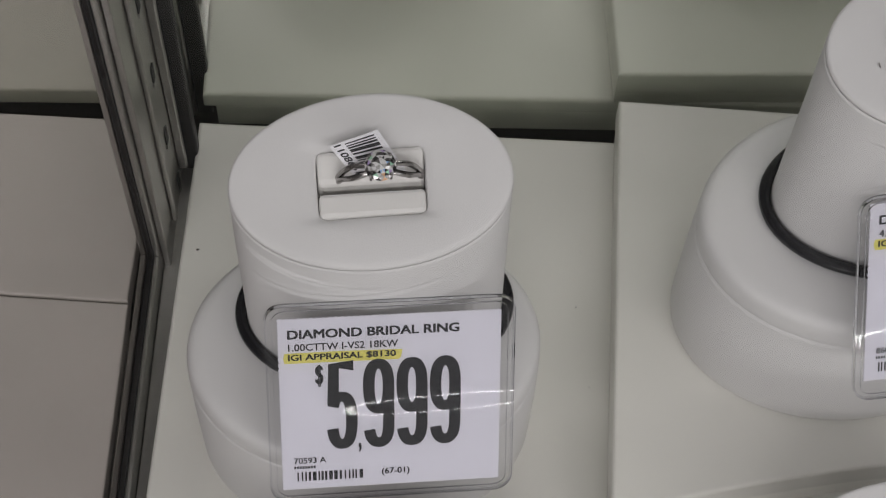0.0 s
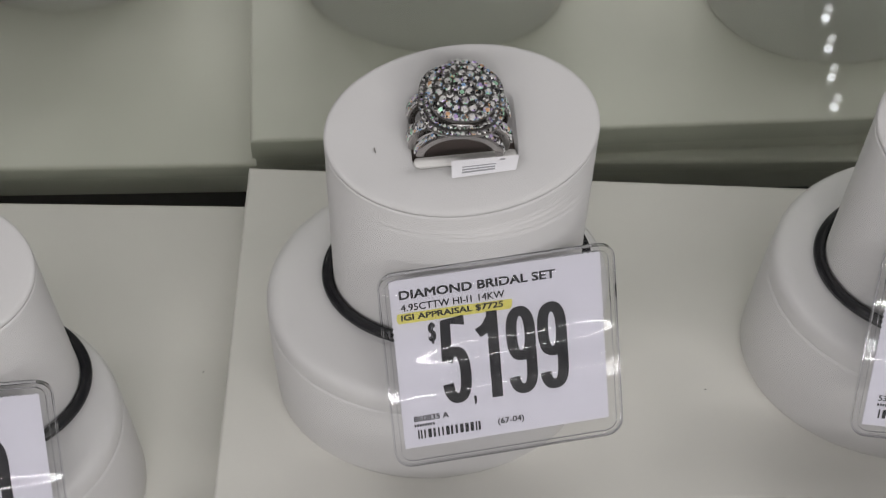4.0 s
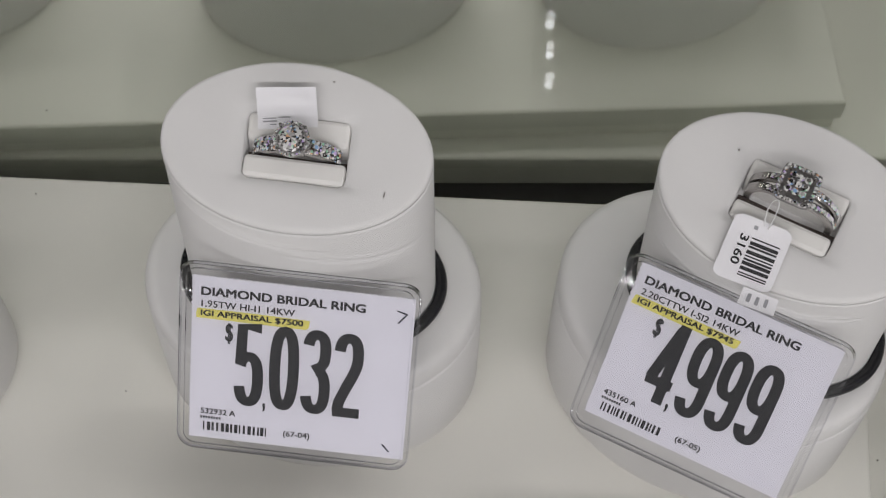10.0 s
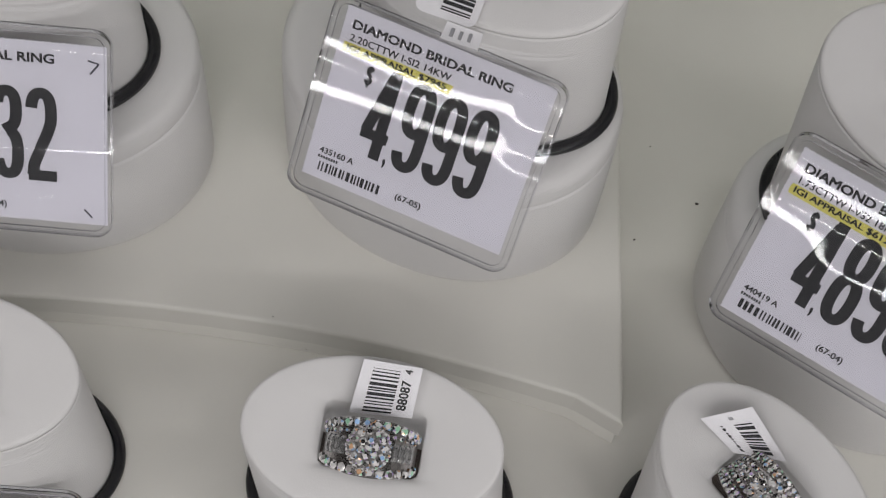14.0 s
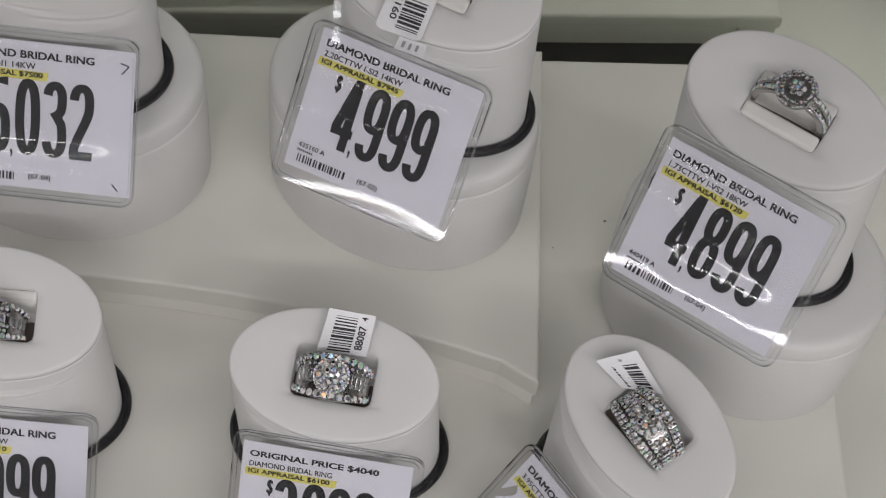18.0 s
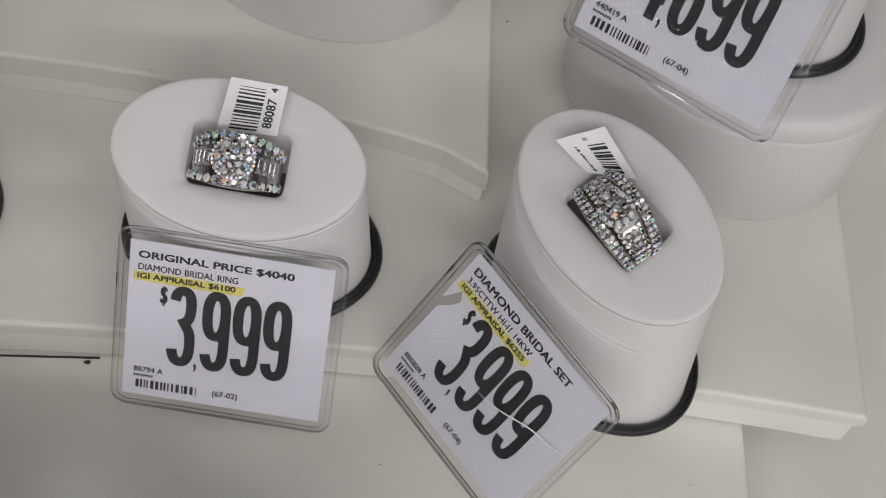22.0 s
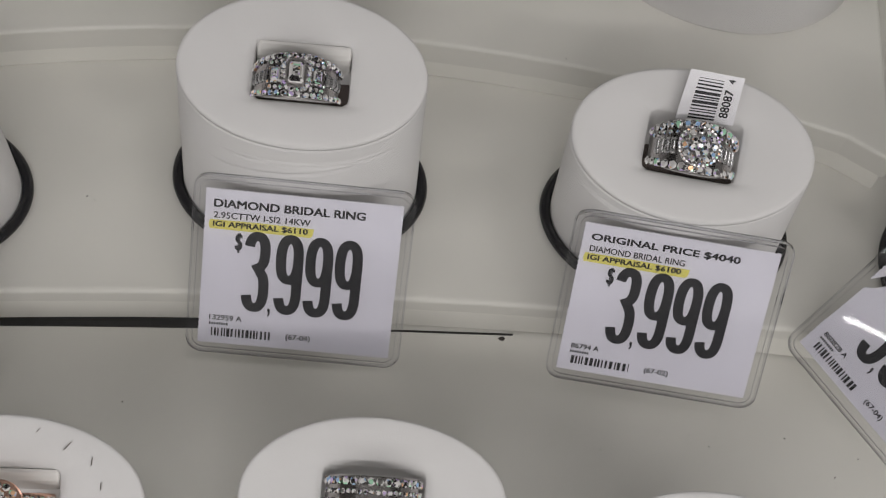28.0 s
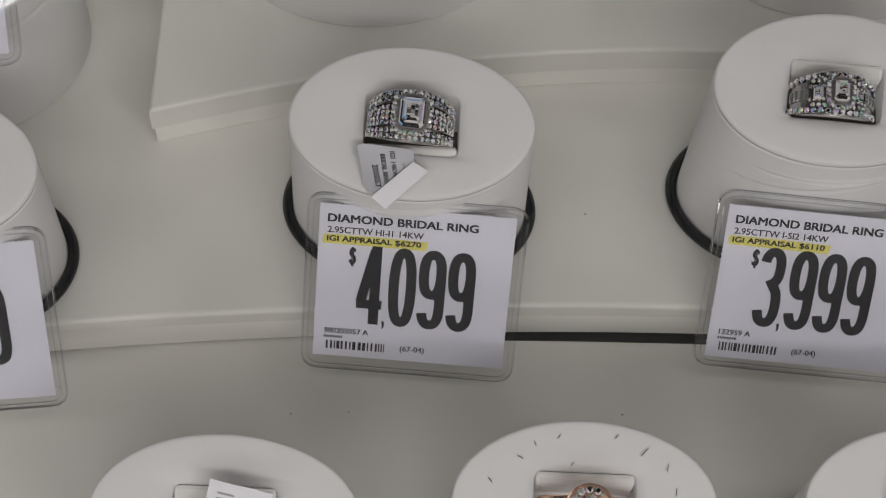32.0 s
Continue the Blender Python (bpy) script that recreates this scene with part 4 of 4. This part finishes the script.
r.cup(1.95, 2.7, 7.8, 8.8, 4.0)
r.stone(step_stone("step_cut", 1.75, 2.45, 1.0), 8.85)

# front tier
random.seed(51)
r = Ring(TOP_J, "slim white gold diamond ring", R=9.6, cz=-3.6)
r.band(lambda a: 3.0)
r.row(0.0, 0.9, -60, 60, 13)
r = Ring(TOP_K, "rose gold ring with a diamond cluster", GOLD_ROSE, R=9.8, cz=-2.6)
r.band(lambda a: 4.2)
for sx in (-1, 1):
    r.row(0.8, 0.8, sx * 24, sx * 78, 8)
    r.row(-0.8, 0.8, sx * 24, sx * 78, 8)
r.cup(5.0, 4.6, 5.6, 7.8)
r.disc(4.8, 0.9, 8.3, 0.2)
random.seed(52)
r = Ring(TOP_L, "white gold ring with three rows of diamonds", R=9.9, cz=-2.8)
r.band(lambda a: 11.0, thick=1.7)
for y in (-4.3, 0.0, 4.3):
    r.row(y, 0.95, -78, 78, 16)
for y in (-2.2, 2.2):
    r.row(y, 0.6, -76, 76, 22)


# ---- small string tags ----
TAG_PAPER = material("glossy_tag_paper", (0.84, 0.83, 0.86), 0.3, spec=0.5, grain=(900, 0.03))
# grey stands in for shade on a tag that faces away from the lamps
TAG_SHADED = material("shaded_tag_paper", (0.46, 0.46, 0.49), 0.35, spec=0.5, grain=(900, 0.04))
TAG_GREY = material("tag_grey_print", (0.32, 0.32, 0.34), 0.5)
THREAD = material("clear_thread", (0.7, 0.7, 0.7), 0.3)


def string_tag(at, quad, w, h, label, curl=0.6, codes=(), bars=None, lines=(), thread=None, down=False, soft=0.0, paper=TAG_PAPER):
    """A paper tag of w by h on four corners (lower left, lower right, upper right, upper left); soft: rounding of its corners."""
    root = new("string_tag")
    root.matrix_basis = at
    nx, n = 8, 12

    def on(x, y, lift=0.0):
        u, v = x / w + 0.5, y / h + 0.5
        p = [a * (1 - u) * (1 - v) + b * u * (1 - v) + c * u * v + d * (1 - u) * v for a, b, c, d in zip(*quad)]
        return (p[0], p[1], p[2] + curl * (2 * v - 1) ** 2 + 0.25 * curl * math.sin(6 * u) + lift)
    verts, faces = [], []
    for j in range(n + 1):
        for i in range(nx + 1):
            x, y = -w / 2 + w * i / nx, -h / 2 + h * j / n
            ex, ey = abs(x) - (w / 2 - soft), abs(y) - (h / 2 - soft)
            if ex > 0 and ey > 0 and math.hypot(ex, ey) > soft:
                k = soft / math.hypot(ex, ey)
                x, y = math.copysign(w / 2 - soft + ex * k, x), math.copysign(h / 2 - soft + ey * k, y)
            verts.append(on(x, y))
    m, row = len(verts), nx + 1
    verts += [(x, y, z - 0.22) for x, y, z in verts]
    for j in range(n):
        for i in range(nx):
            k = j * row + i
            faces.append((k, k + 1, k + row + 1, k + row))
            faces.append((m + k + row, m + k + row + 1, m + k + 1, m + k))
    edge = list(range(nx)) + [j * row + nx for j in range(n)] + [n * row + i for i in range(nx, 0, -1)] + [j * row for j in range(n, 0, -1)]
    for a, b in zip(edge, edge[1:] + edge[:1]):
        faces.append((b, a, m + a, m + b))
    child("paper", mesh_of("paper", verts, faces, paper), root)
    if bars:
        x0, y0, x1, y1 = bars
        rnd = random.Random(w * 100 + h)
        vs, fs, y = [], [], y0
        while y < y1 - 0.1:
            t = rnd.choice((0.28, 0.42, 0.75))
            k = len(vs)
            for px, py in ((x0, y), (x1, y), (x1, min(y + t, y1)), (x0, min(y + t, y1))):
                vs.append(on(px, py, 0.05))
            fs.append((k, k + 1, k + 2, k + 3))
            y += t + rnd.choice((0.22, 0.34, 0.5))
        child("barcode", mesh_of("barcode", vs, fs, INK), root)
    for x0, y0, x1, y1 in lines:
        child("printed_line", mesh_of("line", [on(px, py, 0.06) for px, py in ((x0, y0), (x1, y0), (x1, y1), (x0, y1))], [(0, 1, 2, 3)], TAG_GREY), root, "small unreadable print")
    for text, x0, y0, x1, y1 in codes:
        me = text_mesh("tag_number", text, 0, 0, y1 - y0, x1 - x0, INK, 0.12, 0.0)
        for v in me.vertices:
            x, y = v.co.x / MM, v.co.y / MM
            px, py = (x0 + y, y1 - x) if down else (x1 - y, y0 + x)
            v.co = Vector(on(px, py, 0.06)) * MM
        child("tag_number", me, root)
    if thread:
        cu = bpy.data.curves.new("thread", "CURVE")
        cu.dimensions, cu.bevel_depth, cu.bevel_resolution = "3D", 0.16 * MM, 2
        sp = cu.splines.new("NURBS")
        sp.points.add(len(thread) - 1)
        for p, c in zip(sp.points, thread):
            p.co = (c[0] * MM, c[1] * MM, c[2] * MM, 1)
        sp.use_endpoint_u = True
        cu.materials.append(THREAD)
        child("thread", cu, root, "thin clear loop")
    return tagged(root, label, "string tag", "string tags")


string_tag(TOP_A, [(-3.3, 0.8, 1.2), (6.8, 1.2, 1.6), (1.7, 9.1, 4.2), (-7.8, 6.4, 4.0)], 10.0, 9.6, "small white string tag with a barcode behind the ring", 0.3, [("1108661", -4.4, -4.2, -2.9, 4.4)], (-2.2, -3.8, 3.8, 4.2), down=True)
string_tag(TOP_B, [(-3.4, -10.2, 1.6), (9.6, -9.7, 1.6), (10.3, -7.1, 3.8), (-3.3, -7.1, 3.8)], 13.5, 4.6, "narrow white string tag below the ring set", 0.2, [], None, [(-4.6, -0.6, 2.2, -0.2), (-4.6, 0.2, 2.2, 0.5), (-4.6, -1.4, 2.2, -0.9), (3.0, 1.2, 4.0, 1.7)])
string_tag(TOP_C, [(-7.7, 2.2, 2.0), (4.2, 4.2, 2.0), (2.9, 12.0, 3.2), (-9.1, 10.4, 3.2)], 11.7, 10.4, "folded glossy white string tag behind the ring", 0.9, [], None, [(-4.8, -3.4, -2.0, -3.0), (-4.8, -2.6, -2.2, -2.3), (-3.4, -4.2, 0.2, -3.9), (-1.8, -2.4, 0.6, -2.1)])
string_tag(TOP_D, [(-8.6, -19.2, 1.2), (3.8, -18.4, 1.2), (3.2, -5.2, 2.4), (-9.0, -5.7, 2.4)], 11.6, 13.6, "white string tag with a barcode in front of the ring", 0.3, [("3160", -3.4, -3.4, -1.7, 3.0)], (-1.2, -5.2, 4.4, 3.4), [(-1.6, 4.6, -0.8, 5.4)], [(-2.6, -6.6, 2.2), (-4.0, -3.5, 5.0), (-2.8, 0.0, 9.5), (-1.2, -1.5, 8.0), (-1.8, -6.6, 2.4)], True, soft=1.6)
string_tag(TOP_D, [(-1.2, -22.6, 3.0), (6.4, -22.0, 3.0), (6.0, -18.6, 2.2), (-1.4, -19.0, 2.2)], 7.5, 3.6, "crumpled end of a white string tag", 0.2, [], None, [(-2.4, -0.9, -1.6, 0.9), (-0.6, -1.0, 0.1, 0.8), (1.2, -0.8, 1.9, 1.0)])
string_tag(TOP_F, [(-5.5, 4.8, 2.0), (7.6, 5.6, 2.0), (8.2, 16.3, 3.4), (-4.1, 16.3, 3.4)], 12.4, 12.4, "white string tag with a barcode behind the ring", 0.3, [("88087", 2.6, -4.6, 4.6, 2.6), ("4", 2.8, 4.2, 4.4, 5.3)], (-3.8, -5.6, 1.9, 4.6))
string_tag(TOP_G, [(-11.0, 0.5, 1.4), (-2.6, 7.5, 1.4), (-15.2, 9.8, 4.4), (-20.4, 0.1, 3.6)], 11.5, 11.0, "curled white string tag with a barcode behind the ring", 0.9, [], (-3.4, -4.6, 3.6, 2.6), [(-0.5, 3.7, 0.5, 4.4)])
folded = string_tag(TOP_I, [(-9.4, -16.9, 1.4), (1.2, -13.0, 1.4), (0.6, -6.5, 3.0), (-12.3, -5.5, 2.6)], 11.5, 12.5, "folded string tag painted grey for shade, with a white end", 0.3, [("205057", -3.4, -5.4, -2.1, 0.9), ("BRIDAL RING", -1.3, -5.0, -0.2, 3.8), ("IGI 14KW", 0.8, -3.8, 1.9, 4.8)], None, [(3.2, -2.0, 3.7, 1.0)], down=True, soft=1.4, paper=TAG_SHADED)
end = [(-8.4, -17.4, 2.2), (-5.1, -19.9, 2.0), (4.1, -11.2, 3.0), (0.6, -9.2, 3.0)]
child("folded_end", mesh_of("folded_end", end + [(x, y, z - 0.3) for x, y, z in end], [(0, 1, 2, 3), (7, 6, 5, 4), (0, 4, 5, 1), (1, 5, 6, 2), (2, 6, 7, 3), (3, 7, 4, 0)], TAG_PAPER), folded, "folded white paper end")
string_tag(TOP_J @ place(3.0, 3.0, 4.0, 20, 0, -12), [(-6.5, -4.5, 0), (6.5, -4.5, 0), (6.5, 4.5, 0), (-6.5, 4.5, 0)], 13.0, 9.0, "white string tag on the front stand", 0.6, [], None, [(-4.5, 1.5, -1.0, 2.0), (-4.5, 0.3, -1.0, 0.7)])


# ---- case frame at the left end, neighbouring tier ----
def bar(name, boxes, mat, parent, label="", bevel=0.3):
    bm = bmesh.new()
    for b in boxes:
        bm = box_bm(*b, bm=bm)
    if bevel:
        bmesh.ops.bevel(bm, geom=list(bm.edges), offset=bevel, segments=1, affect="EDGES")
    return child(name, from_bm(name, bm, mat), parent, label)


frame_root = new("case_partition")
frame_root.matrix_basis = place(-117.6, -46, 0, 0, 0, 2.4)
bar("outer_lip", [(-2.6, -1.5, -20, -1.0, 2.5, 330)], ALUMINIUM, frame_root)
bar("upright_gasket", [(-0.9, -1.6, -20, 0.9, 2.4, 330)], GASKET_AND_SHADE, frame_root, "black rubber gasket")
bar("upright_lip", [(1.0, -1.8, -20, 2.4, 2.2, 330)], ALUMINIUM, frame_root)
bar("upright_web", [(2.5, 0.0, -20, 4.3, 34.5, 330)], ALUMINIUM, frame_root, "brushed aluminium upright")
bar("upright_rib", [(4.4, 9.5, 0, 5.6, 10.8, 330)], ALUMINIUM, frame_root)
bar("upright_rib", [(4.4, 25.5, 0, 6.6, 27.5, 330)], ALUMINIUM, frame_root)
bar("corner_post", [(4.4, 30.0, -20, 9.0, 33.5, 330)], GASKET_AND_SHADE, frame_root, "dark corner post", 0.4)
for y, z in ((18.6, 22), (18.6, 49), (18.6, 76), (21.4, -4)):
    slot = bar("bracket_slot", [(4.2, y, z, 4.7, y + 2.2, z + 5.5)], GASKET_AND_SHADE, frame_root, "dark keyhole slot", 0.1)
    bar("slot_lip", [(4.35, y - 0.7, z - 0.9, 4.85, y + 2.9, z - 0.1), (4.35, y + 2.3, z, 4.85, y + 2.9, z + 5.0)], ALUMINIUM, slot, "bright bent lip", 0.1)
bar("floor_rail", [(-2.4, -290, -20, -1.0, -1.6, 1.6)], ALUMINIUM, frame_root)
bar("floor_gasket", [(-0.9, -290, -20, 0.9, -1.7, 0.4)], GASKET_AND_SHADE, frame_root, "black rubber gasket")
bar("floor_lip", [(1.0, -290, -20, 2.2, -1.9, 1.4)], ALUMINIUM, frame_root)
bar("floor_strip", [(2.3, -290, -20, 8.6, 30, -6.5)], ALUMINIUM, frame_root)
bar("glass_pane", [(-0.5, -290, 0.6, 0.5, -2.0, 200)], SIDE_GLASS, frame_root, "clear side glass, tinted to dim the next section", 0).visible_shadow = False
tagged(frame_root, "brushed aluminium case partition with black gaskets", "partition", kind="structure")

ob = new("neighbour_tier", slab("neighbour_tier", [(-330, -10), (-330, -62), (-121.6, -60.5), (-122.5, -6)], -6, 0, LAMINATE, 0.6))
tagged(ob, "cream white laminate tier of the next case section", "display tier", kind="structure")
ob = new("neighbour_tier_front", slab("neighbour_tier_front", [(-330, -62.5), (-330, -330), (-110, -330), (-121.3, -61)], -6, -0.4, LAMINATE, 0.6))
tagged(ob, "cream white laminate board of the next case section", "display tier", kind="structure")

# ---- top glass, and the row of small lights that it mirrors ----
ob = new("top_glass", from_bm("top_glass", box_bm(-105, -560, 205, 560, -4, 209), TOP_GLASS))
ob.visible_shadow = False
tagged(ob, "clear glass top of the jewellery show case", "glass top", kind="structure")

GLOW = bpy.data.materials.new("lamp_glow")
GLOW.use_nodes = True
GLOW.node_tree.nodes["Principled BSDF"].inputs["Emission Color"].default_value = (0.93, 0.96, 1.0, 1)
GLOW.node_tree.nodes["Principled BSDF"].inputs["Emission Strength"].default_value = 10
strip = new("led_strip_light")
strip.matrix_basis = place(246, 250, 699, 0, 0, 0)
child("housing", from_bm("housing", box_bm(-12, -24, 1.5, 6, 300, 12, 1), ALUMINIUM), strip)
child("pole", from_bm("pole", box_bm(-6, 270, -1699, 6, 282, 1.4, 1), ALUMINIUM), strip, "slim metal pole down to the floor")
lens = bmesh.new()
bmesh.ops.create_uvsphere(lens, u_segments=10, v_segments=6, radius=2.4)
lens = from_bm("led", lens, GLOW, True)
for y in (-13, 5, 23, 42):
    child("led", lens, strip, "bright white diode", at=place(-4, y, 1))
tagged(strip, "row of bright white diodes on a slim pole", "light strip")

# ---- dust ----
rnd = random.Random(3)
verts, faces = [], []


def speck(x, y, z, r):
    k = len(verts)
    n = 6
    for i in range(n):
        a = 2 * math.pi * i / n
        q = r * rnd.uniform(0.6, 1.2)
        verts.append((x + q * math.cos(a), y + q * 0.7 * math.sin(a), z + 0.05))
    verts.append((x, y, z + 0.05 + r * 0.4))
    for i in range(n):
        faces.append((k + i, k + (i + 1) % n, k + n))


for x, y, z, r_ in ((-105.9, -44.3, 0, 0.6), (-8.3, -53.1, 0, 0.35), (329.1, -52.2, 0, 0.6), (312.6, -62.7, 0, 0.4), (88.4, -4.7, 16, 0.35), (211.1, -154.1, -17.5, 0.9), (318, -36, 0, 0.3), (232, -100, 16, 0.25), (224, -92, 16, 0.25), (120, -60, 16, 0.3), (110, -75, 16, 0.25), (108, -128, 0, 0.35), (110, -129, 0, 0.25)):
    speck(x, y, z, r_)
for _ in range(46):
    x, y = rnd.uniform(-100, 385), rnd.uniform(-150, -10)
    z = 16 if 6 < x < 300 and y > -84 else 0
    if any((x - px) ** 2 + (y - py) ** 2 < 44 ** 2 for px, py in ((-57, -85), (55, -55), (168, -48), (267, -50), (355, -85))):
        continue
    if 0 <= x <= 306 and -118 < y <= -84:
        continue
    speck(x, y, z, rnd.uniform(0.12, 0.3))
for _ in range(24):
    speck(rnd.uniform(-60, 360), rnd.uniform(-190, -172), -17.5, rnd.uniform(0.12, 0.35))
ob = new("dust_specks", mesh_of("dust_specks", verts, faces, SPECK))
tagged(ob, "scattered dark dust specks on the tiers", "dust", kind="stuff")

# ---- pen strokes on one card ----
for ob in [o for o in bpy.data.objects if o.name.startswith("price_tag") and "5032" in o.get("label", "")]:
    for pts in (((41.6, 0.3), (43.8, -0.3)), ((43.8, -0.3), (42.0, -2.6)), ((40.6, -32.6), (42.2, -34.4))):
        (x0, y0), (x1, y1) = pts
        nx, ny = (y0 - y1), (x1 - x0)
        d = math.hypot(nx, ny) / 0.19
        q = [(x0 + nx / d, y0 + ny / d, 0.04), (x0 - nx / d, y0 - ny / d, 0.04), (x1 - nx / d, y1 - ny / d, 0.04), (x1 + nx / d, y1 + ny / d, 0.04)]
        child("pen_mark", mesh_of("pen_mark", q, [(0, 1, 2, 3)], PEN), next(c for c in ob.children if c.name.startswith("card")), "short dark pen stroke")


# ---- a white crease in one vinyl sleeve ----
CREASE = material("vinyl_crease", (0.85, 0.85, 0.87), 0.35, grain=(1500, 0.1))
for ob in [o for o in bpy.data.objects if o.name.startswith("price_tag") and abs(o.matrix_basis.translation.x - 0.2998) < 0.001]:
    line = curve_points([(19.5, -19.6), (26.0, -18.0), (34.0, -14.6), (40.0, -13.4), (44.5, -11.4)], 8)
    verts = []
    for k, (x, y) in enumerate(line):
        half = 0.17 * math.sin(math.pi * (k + 0.5) / len(line)) + 0.03
        verts += [(x, y + half, 0.95), (x, y - half, 0.95)]
    child("sleeve_crease", mesh_of("sleeve_crease", verts, [(2 * k, 2 * k + 1, 2 * k + 3, 2 * k + 2) for k in range(len(line) - 1)], CREASE), ob, "white crease in the vinyl")


# ---- scuffs on the stands ----
def scuff(top, x, y, w, h, turn, z=0.12):
    stand = min(STANDS, key=lambda o: (o.matrix_basis.translation.xy - top.translation.xy).length)
    me = mesh_of("scuff_mark", [(-w / 2, -h / 2, 0), (w / 2, -h / 3, 0), (w / 2.4, h / 2, 0), (-w / 2, h / 3, 0)], [(0, 1, 2, 3)], SCUFF)
    child("scuff_mark", me, stand, "small dark scuff", at=stand.matrix_basis.inverted() @ top @ place(x, y, z, 0, 0, turn))


SCUFF = material("scuffed_leatherette", (0.22, 0.20, 0.19), 0.8, grain=(900, 0.3))
scuff(TOP_B, -18, -3, 0.3, 1.2, 12, 0.3)
scuff(TOP_C, 19, -7.5, 0.25, 1.4, -8, 0.3)
scuff(TOP_C, 6, 14.0, 0.5, 0.4, 0, 0.3)
scuff(TOP_D, -14, 6, 0.4, 0.5, 20, 0.3)
rnd = random.Random(8)
for x, y in ((-14, 9), (-11, 12), (-6, 13.6), (12, 11), (17, 8), (19, 3), (-20, 4), (6, 14), (-3, 8)):
    scuff(TOP_K, x, y, 0.25, rnd.uniform(1.2, 2.6), rnd.uniform(-70, 70), 0.3)
